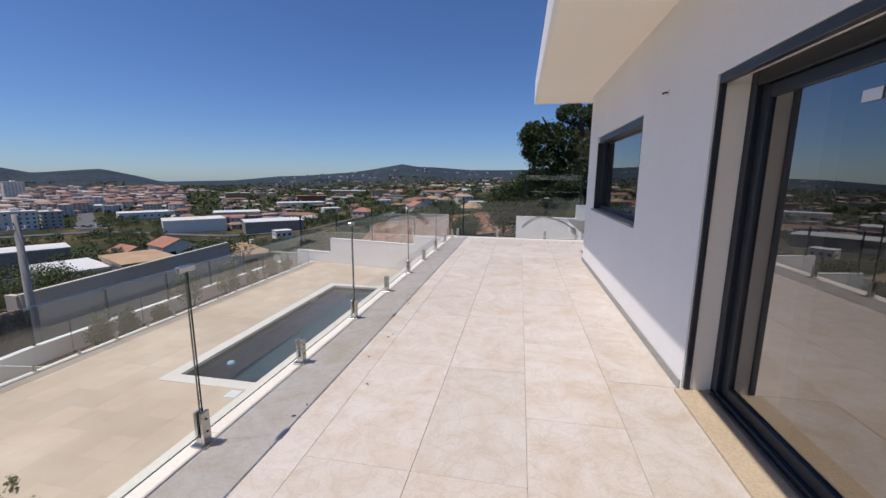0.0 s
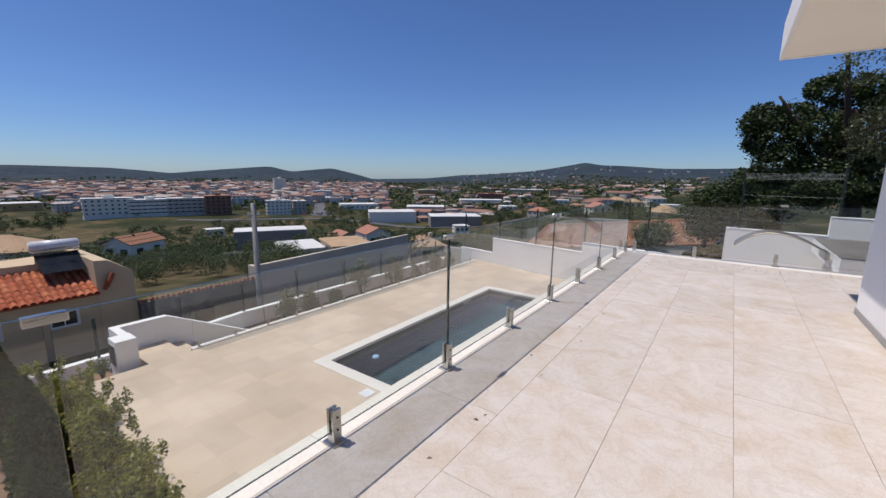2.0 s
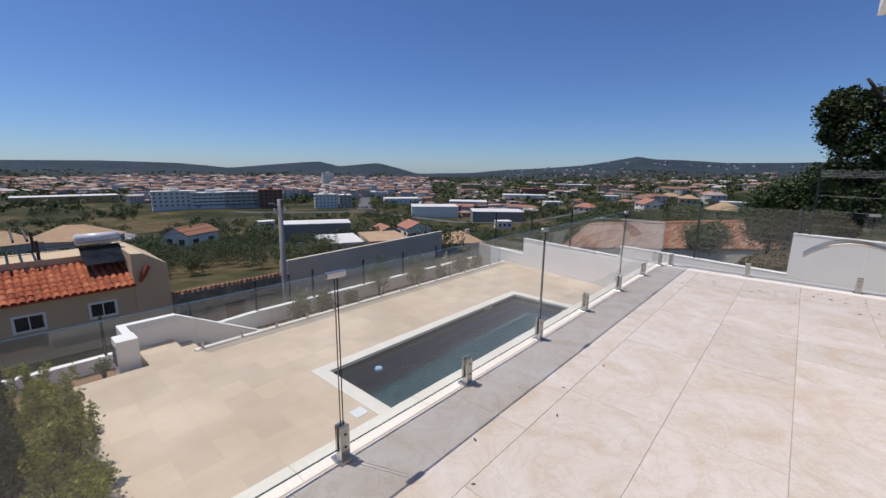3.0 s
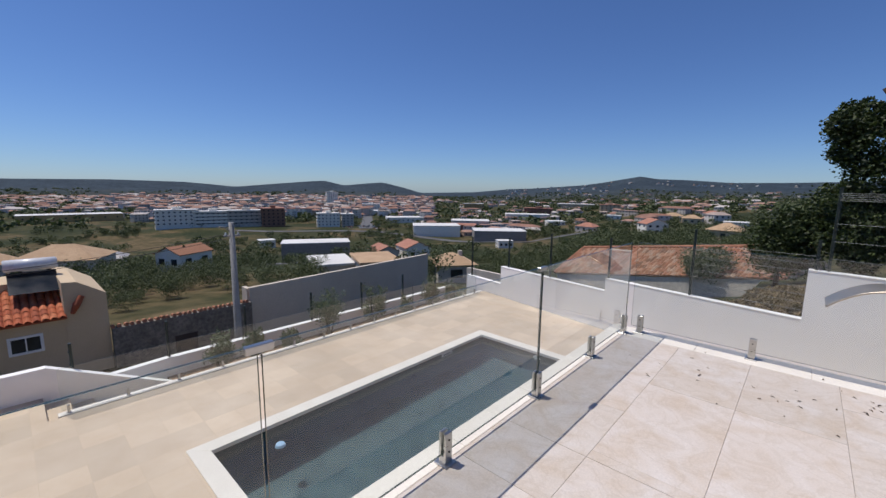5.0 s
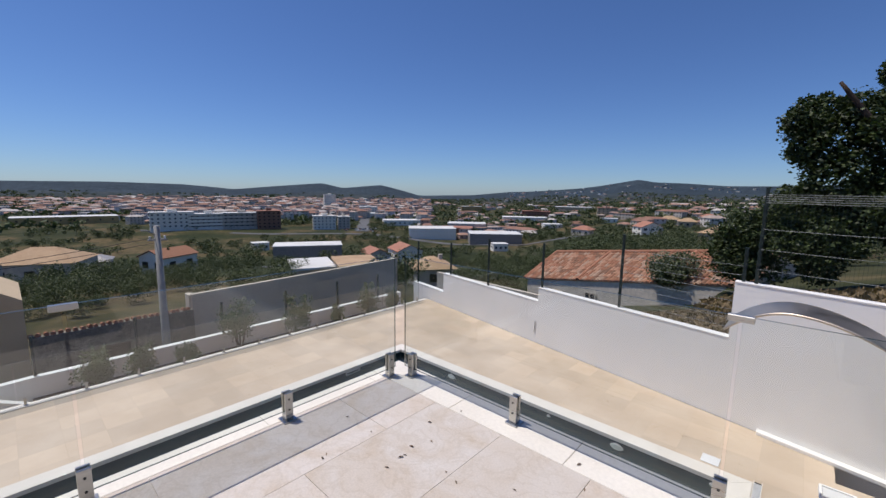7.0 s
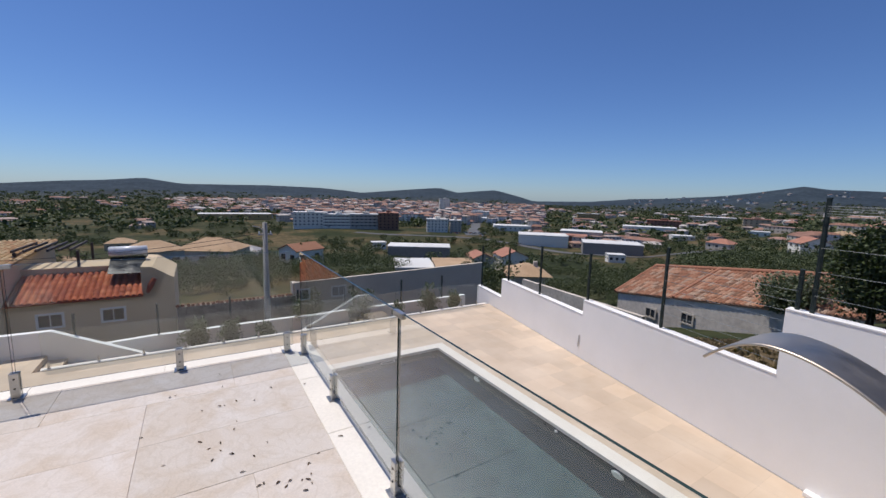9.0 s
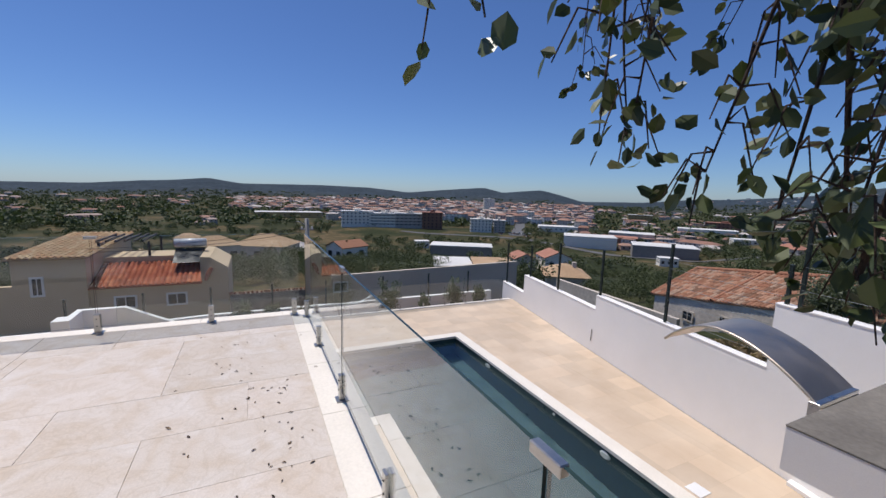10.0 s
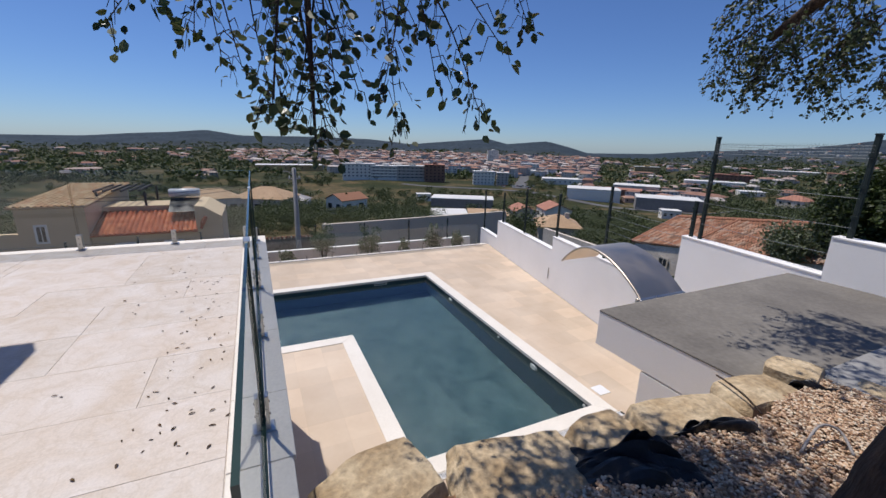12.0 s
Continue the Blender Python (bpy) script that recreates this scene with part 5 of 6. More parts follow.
# ---- neighbouring houses ----
def tile_roof(name, a, b, c, d, material, parent, pitch=0.25, course=0.38, label=""):
    """Barrel tiles over the slope a-b (eave) to d-c (ridge): one small half-round tile a piece, in courses."""
    a, b, c, d = (Vector(p) for p in (a, b, c, d))
    n_up = max(int((d - a).length / course), 2)
    n_ac = max(int((b - a).length / pitch), 2)
    nrm = (b - a).cross(d - a).normalized()
    if nrm.z < 0:
        nrm = -nrm
    vs, fs = [], []
    for j in range(n_up):
        for i in range(n_ac):
            def at(u, w):
                return a.lerp(b, u).lerp(d.lerp(c, u), w)
            u0, u1 = i / n_ac, (i + 1) / n_ac
            w0, w1 = j / n_up, (j + 1.12) / n_up
            base = len(vs)
            for w, lift in ((w0, 0.045), (w1, 0.015)):
                for k in range(5):
                    t = k / 4
                    h = math.sin(t * math.pi) * pitch * 0.36 + lift
                    vs.append(at(u0 + (u1 - u0) * (0.04 + 0.92 * t), w) + nrm * (h + noise.noise(Vector((i * 3.1, j * 1.7, 0))) * 0.012))
            for k in range(4):
                fs.append((base + k, base + k + 1, base + 6 + k, base + 5 + k))
    part_data(name, vs, fs, material, parent, label)["kind"] = "stuff"
    bm = bmesh.new()
    lo = [bm.verts.new(p - nrm * 0.06) for p in (a, b, c, d)]
    hi = [bm.verts.new(p) for p in (a, b, c, d)]
    bm.faces.new(lo[::-1])
    bm.faces.new(hi)
    for k in range(4):
        bm.faces.new((lo[k], lo[(k + 1) % 4], hi[(k + 1) % 4], hi[k]))
    part("roof_deck", bm, material, parent)


def house_window(parent, at, w, h, frame_mat=M_PLASTIC):
    """A window with a pale surround, a dark pane and a sill; local x is across, local -y outward."""
    bm = bmesh.new()
    for x0, x1, z0, z1 in ((-w / 2 - 0.1, -w / 2, -h / 2 - 0.1, h / 2 + 0.1), (w / 2, w / 2 + 0.1, -h / 2 - 0.1, h / 2 + 0.1), (-w / 2, w / 2, h / 2, h / 2 + 0.1), (-w / 2, w / 2, -h / 2 - 0.1, -h / 2)):
        box(bm, x0, x1, -0.04, 0.0, z0, z1)
    win_ob = part("window", bm, frame_mat, parent, at=at)
    part("pane", new_box(-w / 2, w / 2, -0.012, 0.0, -h / 2, h / 2), M_DARKWIN, win_ob)
    part("mullion", new_box(-0.02, 0.02, -0.03, -0.012, -h / 2, h / 2), frame_mat, win_ob)


def beige_house():
    ob = thing("house", "beige rendered house with red clay roof, roof tank and chimney", "house")
    g = -12.0
    part("wall", new_box(-27.0, -21.9, -0.2, 5.0, g, -4.15), M_BEIGE, ob, "beige rendered wing")
    bm = bmesh.new()
    v = box(bm, -30.6, -21.6, -3.15, -0.2, g, -2.45)
    v[4].co.z = v[7].co.z = -2.12
    part("wall", bm, M_BEIGE, ob, "beige rendered taller block")
    part("wall", new_box(-22.0, -21.7, -12, -3.15, g, -3.8), M_BEIGE, ob, "beige rendered yard wall")
    tile_roof("roof", (-21.6, -0.2, -4.12), (-21.6, 5.05, -4.12), (-24.4, 5.05, -3.2), (-24.4, -0.2, -3.2), M_CLAY, ob, 0.26, 0.42, "bright red clay tiles")
    part("wall", new_box(-26.8, -24.35, -0.2, 5.0, -4.15, -2.85), M_BEIGE, ob, "beige roof terrace parapet")
    # low pitched roof of the taller block
    tile_roof("roof", (-21.3, -3.35, -2.38), (-21.3, -0.05, -2.38), (-30.8, -0.05, -2.03), (-30.8, -3.5, -2.03), M_YELCLAY, ob, 0.27, 0.5, "straw-coloured clay tiles")
    # wing wall with a sloping top beside the red roof
    bm = bmesh.new()
    pr = ((5.0, -2.62), (5.5, -2.66), (6.45, -3.3), (6.45, g), (5.0, g))
    lo = [bm.verts.new((-26.5, y, z)) for y, z in pr]
    hi = [bm.verts.new((-21.85, y, z)) for y, z in pr]
    bm.faces.new(lo)
    bm.faces.new(hi[::-1])
    for k in range(5):
        bm.faces.new((lo[k], hi[k], hi[(k + 1) % 5], lo[(k + 1) % 5]))
    bmesh.ops.recalc_face_normals(bm, faces=bm.faces)
    part("wall", bm, M_BEIGE, ob, "beige wing wall")
    for y in (1.32, 3.74):
        house_window(ob, pose(-21.9, y, -5.05, 0, 0, 90), 0.85, 0.58)
    house_window(ob, pose(-21.6, -2.2, -3.85, 0, 0, 90), 0.36, 0.85)
    bm = bmesh.new()
    tube(bm, ((-21.75, 5.25, -4.0), (-21.6, 5.4, -3.6), (-21.65, 5.6, -3.25)), (0.08, 0.14, 0.11), 10)
    part("chimney_pot", bm, M_CLAY, ob, "leaning red clay pot")
    bm = bmesh.new()
    for k in range(6):
        box(bm, -28.4, -24.4, -0.5 + k * 0.45, -0.42 + k * 0.45, -1.95, -1.83)
    for x in (-28.2, -24.6):
        for y in (-0.45, 2.0):
            box(bm, x, x + 0.12, y, y + 0.12, -3.2, -1.95)
    part("pergola", bm, M_TIMBER, ob, "dark timber pergola on the roof terrace")
    tank = thing("solar_tank", "white roof water tank on a dark solar panel", "water tank")
    bm = bmesh.new()
    bmesh.ops.create_cone(bm, cap_ends=True, segments=20, radius1=0.27, radius2=0.27, depth=1.75)
    bmesh.ops.rotate(bm, verts=bm.verts, matrix=Matrix.Rotation(math.pi / 2, 3, 'X'))
    bmesh.ops.bevel(bm, geom=[e for e in bm.edges if e.calc_length() < 0.2], offset=0.03, segments=2, affect='EDGES')
    part("tank", bm, M_TANK, tank, smooth=True, at=pose(-24.5, 4.25, -2.08))
    bm = bmesh.new()
    vs = [bm.verts.new(p) for p in ((-24.4, 3.45, -2.4), (-24.4, 5.05, -2.4), (-22.9, 5.05, -3.1), (-22.9, 3.45, -3.1))]
    bm.faces.new(vs)
    bmesh.ops.solidify(bm, geom=bm.faces[:], thickness=0.06)
    part("panel", bm, M_DARKWIN, tank, "dark sloping solar panel")
    for y in (3.5, 4.95):
        part("leg", new_box(-24.55, -24.5, y, y + 0.05, -3.0, -2.3), M_STEEL, tank)


beige_house()


def long_house():
    ob = thing("house", "long old white house with weathered terracotta roof", "house")
    a, b = Vector((-13.2, 33.2, -5.05)), Vector((1.0, 29.6, -2.65))        # eave ends
    back = Vector((0.95, 3.75, 0)) * 0.92
    rise = Vector((0, 0, 1.75))
    r0, r1 = a + back + rise, b + back + rise * 0.77
    tile_roof("roof", a, a.lerp(b, 0.33), r0.lerp(r1, 0.33), r0, M_OLDCLAY, ob, 0.25, 0.42, "weathered terracotta tiles")
    tile_roof("roof", a.lerp(b, 0.335), a.lerp(b, 0.72), r0.lerp(r1, 0.72), r0.lerp(r1, 0.335), M_OLDCLAY, ob, 0.25, 0.42, "weathered terracotta tiles")
    tile_roof("roof", a.lerp(b, 0.725), b, r1, r0.lerp(r1, 0.725), M_OLDCLAY, ob, 0.25, 0.42, "weathered terracotta tiles")
    for t in (0.0, 0.333, 0.722):
        bm = bmesh.new()
        tube(bm, (a.lerp(b, t) + Vector((0, 0, 0.08)), r0.lerp(r1, t) + Vector((0, 0, 0.1))), 0.11, 8)
        part("verge", bm, M_OLDCLAY, ob, "line of verge tiles")
    bm = bmesh.new()
    tube(bm, (r0 + Vector((0, 0, 0.1)), r1 + Vector((0, 0, 0.1))), 0.12, 8)
    part("ridge", bm, M_OLDCLAY, ob, "line of ridge tiles")
    bm = bmesh.new()
    g = -10.0
    p = [a + Vector((0.25, 0.05, -0.05)), b + Vector((0, 0.05, -0.05)), b + 2 * back, a + 2 * back + Vector((0.25, 0, 0))]
    lo = [bm.verts.new((q.x, q.y, g)) for q in p]
    hi = [bm.verts.new((q.x, q.y, q.z)) for q in p]
    gl, gr = bm.verts.new(r0 + Vector((0.25, 0, -0.1))), bm.verts.new(r1 - Vector((0, 0, 0.1)))
    bm.faces.new((lo[0], lo[1], hi[1], hi[0]))
    bm.faces.new((lo[1], lo[2], hi[2], gr, hi[1]))
    bm.faces.new((lo[2], lo[3], hi[3], hi[2]))
    bm.faces.new((lo[3], lo[0], hi[0], gl, hi[3]))
    part("wall", bm, M_OLDWHITE, ob, "weathered whitewashed wall")
    ang = math.degrees(math.atan2(b.y - a.y, b.x - a.x))
    for t in (0.22, 0.40):
        q = a.lerp(b, t) + Vector((0.08, 0.02, -1.1))
        house_window(ob, pose(q.x, q.y, q.z, 0, 0, ang), 0.7, 0.5, M_GREYWALL)


long_house()
# pale yard wall in front of it
bm = bmesh.new()
prism(bm, ((-20.5, 31.0), (-9.2, 30.2), (-9.2, 30.5), (-20.5, 31.3)), -10.5, -5.35)
structure("wall_yard", bm, M_OLDWHITE, "old pale yard wall below the long house")

# grey cement wall, old rubble wall and their caps
bm = bmesh.new()
prism(bm, ((-22.2, 12.8), (-21.95, 12.8), (-23.4, 29.0), (-23.65, 29.0)), -12, -4.25)
structure("wall_grey", bm, M_GREYWALL, "high bare grey cement wall")
bm = bmesh.new()
prism(bm, ((-22.8, 12.7), (-22.1, 12.7), (-22.1, 12.95), (-22.8, 12.95)), -12, -4.3)
structure("wall_grey_end", bm, M_GREYWALL, "bare grey cement return of the high wall")
rub = thing("wall_rubble", "old rough stone wall with a clay tile capping", "wall", kind="structure")
part("wall", new_box(-22.0, -21.6, 6.5, 12.75, -12, -5.0), M_RUBBLE, rub, "rough old stone")
part("door_opening", new_box(-21.6, -21.57, 8.9, 9.9, -7.6, -6.0), M_TIMBER, rub, "dark timber door")
cap_bm = bmesh.new()
tube(cap_bm, ((0, 0, 0), (0.34, 0, 0.015)), 0.09, 8)
CAP = to_mesh(cap_bm, "cap_tile", M_OLDCLAY)
for i in range(26):
    shared("cap_tile", CAP, rub, pose(-21.98, 6.55 + i * 0.24, -4.98 + rng.uniform(-0.02, 0.02), rng.uniform(-4, 4), -6, rng.uniform(-8, 8)))


def utility_pole():
    ob = thing("utility_pole", "tall grey concrete utility pole with a lamp arm", "utility pole", pose(-17.9, 10.6, -11.0))
    bm = bmesh.new()
    tube(bm, ((0, 0, 0), (0, 0, 5.5), (0, 0, 10.95)), (0.21, 0.165, 0.11), 12)
    part("pole", bm, M_POLE, ob, smooth=True)
    bm = bmesh.new()
    tube(bm, ((0.0, 0.0, 10.5), (0.1, -0.35, 10.75), (0.15, -0.6, 10.78)), 0.03, 8)
    part("arm", bm, M_POLE, ob)
    part("cross_bar", new_box(-0.05, 0.05, -0.35, 0.35, 10.3, 10.38, 0.01, 1), M_GREYSILL, ob)
    part("insulator", new_box(-0.03, 0.03, -0.3, -0.24, 10.38, 10.5, 0.01, 1), M_PLASTIC, ob)
    part("insulator", new_box(-0.03, 0.03, 0.24, 0.3, 10.38, 10.5, 0.01, 1), M_PLASTIC, ob)


utility_pole()
bm = bmesh.new()
for z, s in ((-0.55, 0.0), (-0.75, 0.12)):
    p, q = Vector((-17.9, 10.6 + s, z)), Vector((-30.0, -14 + s, -1.2 + z))
    tube(bm, [p.lerp(q, t / 12) - Vector((0, 0, 1.1 * 4 * (t / 12) * (1 - t / 12))) for t in range(13)], 0.012, 5)
tagged(part("power_cable", bm, M_BOLT), "black power cables slung from the concrete pole", "cable")

# ---- the valley: single buildings ----
def polar(az, r):
    return 1.9 - r * math.sin(radians(az)), 5 + r * math.cos(radians(az))


def plain_house(name, label, az, r, w, d, h, wall, roof_mat, roof_kind, turn=0.0, windows=2, floors=1, category="house", group="", drop=4.0, top=None, chimney=False):
    x, y = polar(az, r)
    z = land(x, y)
    if top is not None:
        z = top - h
    ob = thing(name, label, category, pose(x, y, z, 0, 0, az + turn), group)
    part("wall", new_box(-w / 2, w / 2, 0, d, -drop, h), wall, ob)
    if roof_kind == "gable":
        rise = w * 0.22
        bm = bmesh.new()
        o = 0.35
        pr = [(-w / 2 - o, h - 0.1), (0, h + rise), (w / 2 + o, h - 0.1), (w / 2 + o, h - 0.28), (0, h + rise - 0.2), (-w / 2 - o, h - 0.28)]
        f = [bm.verts.new((px, -o, pz)) for px, pz in pr]
        b = [bm.verts.new((px, d + o, pz)) for px, pz in pr]
        for k in range(6):
            bm.faces.new((f[k], f[(k + 1) % 6], b[(k + 1) % 6], b[k]))
        for k in ((0, 1, 4, 5), (1, 2, 3, 4)):
            bm.faces.new([f[i] for i in k][::-1])
            bm.faces.new([b[i] for i in k])
        part("roof", bm, roof_mat, ob)
        for yy in (0.0, d - 0.02):
            bm = bmesh.new()
            vs = [bm.verts.new(p) for p in ((-w / 2, yy, h), (w / 2, yy, h), (0, yy, h + rise - 0.2), (-w / 2, yy + 0.02, h), (w / 2, yy + 0.02, h), (0, yy + 0.02, h + rise - 0.2))]
            bm.faces.new(vs[:3])
            bm.faces.new(vs[3:][::-1])
            part("gable", bm, wall, ob)
    elif roof_kind == "hip":
        rise = min(w, d) * 0.25
        o = 0.4
        bm = bmesh.new()
        e = [bm.verts.new(p) for p in ((-w / 2 - o, -o, h), (w / 2 + o, -o, h), (w / 2 + o, d + o, h), (-w / 2 - o, d + o, h))]
        k = min(w, d) / 2
        t = [bm.verts.new((-w / 2 + k * 0.9, d / 2, h + rise)), bm.verts.new((w / 2 - k * 0.9, d / 2, h + rise))]
        bm.faces.new((e[0], e[1], t[1], t[0]))
        bm.faces.new((e[1], e[2], t[1]))
        bm.faces.new((e[2], e[3], t[0], t[1]))
        bm.faces.new((e[3], e[0], t[0]))
        bm.faces.new(e[::-1])
        part("roof", bm, roof_mat, ob)
    else:
        part("roof", new_box(-w / 2 - 0.25, w / 2 + 0.25, -0.25, d + 0.25, h, h + 0.35), roof_mat, ob)
    if windows:
        ww, wh = min(w / windows * 0.45, 1.6), min(h / floors * 0.45, 1.4)
        me = to_mesh(new_box(-ww / 2, ww / 2, -0.06, 0.02, -wh / 2, wh / 2), "window", M_DARKWIN)
        for fl in range(floors):
            for k in range(windows):
                shared("window", me, ob, pose(-w / 2 + (k + 0.5) * w / windows, 0, (fl + 0.52) * h / floors))
        if d > 6:
            n = max(int(d / (w / windows)), 1)
            for s in (-1, 1):
                for fl in range(floors):
                    for k in range(min(n, 4)):
                        shared("window", me, ob, pose(s * w / 2, (k + 0.5) * d / min(n, 4), (fl + 0.52) * h / floors, 0, 0, 90 * s))
    if chimney:
        part("chimney", new_box(w * 0.18, w * 0.18 + 0.5, d * 0.4, d * 0.4 + 0.5, h, h + w * 0.3), wall, ob)
    return ob


plain_house("house", "small white house with a bright red clay gable roof", 46.3, 145, 9.6, 11, 4.9, M_WHITEWASH, M_CLAYFLAT, "gable", 22, 2, category="house", group="valley houses", top=-20.1)
plain_house("house", "small weathered white house with a red gable roof", 50.7, 140, 8.0, 10, 4.2, M_OLDWHITE, M_CLAYFLAT, "gable", 20, 1, category="house", group="valley houses", top=-20.5)
plain_house("house", "low tan house with a worn hipped clay roof", 41.6, 50, 4.9, 5.5, 2.4, M_OLDWHITE, M_TANROOF, "hip", 15, 1, group="valley houses", top=-8.15, chimney=True)
plain_house("house", "low house with a flat tan tiled roof", 52.4, 58, 6.0, 9, 2.6, M_OLDWHITE, M_TANROOF, "flat", 12, 0, group="valley houses", top=-9.5)
plain_house("house", "low pale house with a white flat roof", 58.9, 62, 6.0, 9, 2.4, M_OLDWHITE, M_PALE, "flat", 8, 0, group="valley houses", top=-10.4)
plain_house("house", "small white cottage among trees", 78.0, 110, 7.0, 9, 4.0, M_WHITEWASH, M_OLDCLAY, "gable", -50, 2, group="valley houses")
plain_house("house", "white villa with red roof on the far slope", 14.2, 250, 12.5, 10, 5.4, M_WHITEWASH, M_CLAYFLAT, "gable", 30, 3, 2, group="valley houses", top=-16.4)
plain_house("house", "tan villa with clay roof on the slope", 7.4, 150, 9.5, 9, 3.4, M_BEIGE, M_TANROOF, "hip", -12, 3, group="valley houses", top=-10.2)
for az, r, w, wl, rf in ((10.5, 330, 12, M_BEIGE, M_TANROOF), (12.3, 380, 14, M_WHITEWASH, M_TANROOF), (8.8, 420, 12, M_WHITEWASH, M_CLAYFLAT), (11.5, 520, 16, M_BEIGE, M_CLAYFLAT), (6.0, 240, 10, M_WHITEWASH, M_PALE),
                         (19.5, 450, 16, M_WHITEWASH, M_PALE), (23.0, 330, 15, M_OLDWHITE, M_CLAYFLAT), (26.5, 420, 18, M_WHITEWASH, M_PALE), (92.5, 90, 9, M_OLDWHITE, M_TANROOF), (88.0, 105, 13, M_OLDWHITE, M_TANROOF),
                         (84.0, 125, 9, M_OLDWHITE, M_GREYSILL), (66.5, 260, 9, M_WHITEWASH, M_PALE), (33.5, 240, 9, M_WHITEWASH, M_PALE), (101, 160, 12, M_WHITEWASH, M_TANROOF), (106, 240, 14, M_WHITEWASH, M_TANROOF), (97, 300, 14, M_BEIGE, M_TANROOF)):
    plain_house("house", "plain valley house with a low roof", az, r, w, w * 0.8, 4.2, wl, rf, "hip" if rf is not M_PALE else "flat", rng.uniform(-30, 30), 3, group="valley houses")


def halls():
    specs = (("white farm shed with a long pale roof", 60.5, 178, 28, 13, 5.2, M_GREYBAND, M_PALE, -22.6), ("low white industrial hall", 43.4, 330, 39, 26, 6.0, M_WHITEWASH, M_PALE, -29.6),
             ("dark industrial hall with a pale roof edge", 34.3, 300, 39, 24, 7.2, M_GREYBAND, M_PALE, -29.9), ("long ochre warehouse with pale roof", 85.3, 600, 88, 30, 7.5, M_OCHRE, M_PALE, -33.0),
             ("low grey industrial hall", 38.6, 420, 40, 26, 6, M_OLDWHITE, M_PALE, None), ("low white industrial hall", 47.8, 470, 44, 24, 6, M_WHITEWASH, M_PALE, None),
             ("low white industrial hall", 51.5, 620, 60, 26, 7, M_WHITEWASH, M_PALE, None), ("low brown industrial hall", 40.0, 380, 30, 20, 5, M_BRICKRED, M_CLAYFLAT, None),
             ("long pale industrial hall", 30.5, 560, 60, 26, 7, M_WHITEWASH, M_PALE, None), ("long pale industrial hall", 24.0, 900, 80, 30, 9, M_BEIGE, M_PALE, None))
    for label, az, r, w, d, h, wl, rf, top in specs:
        ob = plain_house("industrial_hall", label, az, r, w, d, h, wl, rf, "flat", rng.uniform(-6, 10), 0 if w < 42 else 8, 1, "industrial hall", "industrial halls", 8, top)


halls()


def apartment(label, az, r, w, d, h, floors, cols, wall, turn=0.0, bands=False, roof=M_PALE, top=None):
    x, y = polar(az, r)
    z = land(x, y) if top is None else top - h
    ob = thing("apartment_block", label, "apartment block", pose(x, y, z, 0, 0, az + turn), "apartment blocks")
    part("wall", new_box(-w / 2, w / 2, 0, d, -10, h), wall, ob)
    part("roof", new_box(-w / 2 - 0.4, w / 2 + 0.4, -0.4, d + 0.4, h, h + 0.7), roof, ob)
    part("stair_head", new_box(-w * 0.1, w * 0.12, d * 0.3, d * 0.7, h + 0.7, h + 3.0), wall, ob)
    fh = h / floors
    if bands:
        me = to_mesh(new_box(-w / 2 + 0.6, w / 2 - 0.6, -0.25, 0.1, -fh * 0.12, fh * 0.16), "balcony_band", M_GREYBAND)
        for f in range(floors):
            shared("balcony_band", me, ob, pose(0, 0, (f + 0.5) * fh))
    ww = w / cols * 0.34
    me = to_mesh(new_box(-ww / 2, ww / 2, -0.35, 0.1, -fh * 0.17, fh * 0.17), "window", M_DARKWIN)
    for f in range(floors):
        for k in range(cols):
            shared("window", me, ob, pose(-w / 2 + (k + 0.5) * w / cols, 0, (f + 0.5) * fh))
    n = max(int(d / (w / cols)), 1)
    for f in range(floors):
        for k in range(n):
            for s in (-1, 1):
                shared("window", me, ob, pose(s * w / 2, (k + 0.5) * d / n, (f + 0.5) * fh, 0, 0, 90 * s))


apartment("long white apartment block", 76.1, 430, 33.5, 14, 13.5, 4, 8, M_WHITEWASH, 4, top=-21.4)
apartment("white apartment block with dark balconies", 72.4, 430, 30, 14, 12.4, 4, 7, M_WHITEWASH, 4, True, top=-23.2)
apartment("grey apartment block with dark balconies", 68.7, 430, 32, 14, 13.2, 4, 7, M_OLDWHITE, 4, True, top=-22.6)
apartment("unfinished red-brown apartment block", 65.5, 425, 21, 14, 16.5, 5, 5, M_BRICKRED, 4, roof=M_CLAYFLAT, top=-20.6)
apartment("white apartment block with small windows", 58.5, 420, 22, 12, 15.6, 5, 6, M_WHITEWASH, 6, top=-25.6)
apartment("grey side block of flats", 55.9, 428, 12, 14, 14, 5, 3, M_OLDWHITE, 6, top=-26.8)
apartment("pale tower block above the town", 57.8, 1000, 26, 18, 33, 11, 6, M_WHITEWASH, 10, top=-11.4)
apartment("ochre block of flats", 38.0, 800, 40, 16, 15, 4, 8, M_OCHRE, 8)
apartment("orange villa block with clay roof", 29.1, 700, 46, 18, 11, 3, 9, M_BRICKRED, -8, roof=M_CLAYFLAT)
apartment("tan block of flats", 19.8, 600, 26, 14, 12, 4, 5, M_BEIGE, 5, roof=M_CLAYFLAT)
apartment("white block of flats", 52.6, 700, 30, 14, 14, 4, 6, M_WHITEWASH, 3)
apartment("white block of flats", 62.5, 560, 26, 14, 12, 4, 5, M_WHITEWASH, -5, roof=M_CLAYFLAT)
apartment("brown block of flats", 67.0, 600, 40, 14, 12, 4, 8, M_OLDWHITE, 5, roof=M_CLAYFLAT)

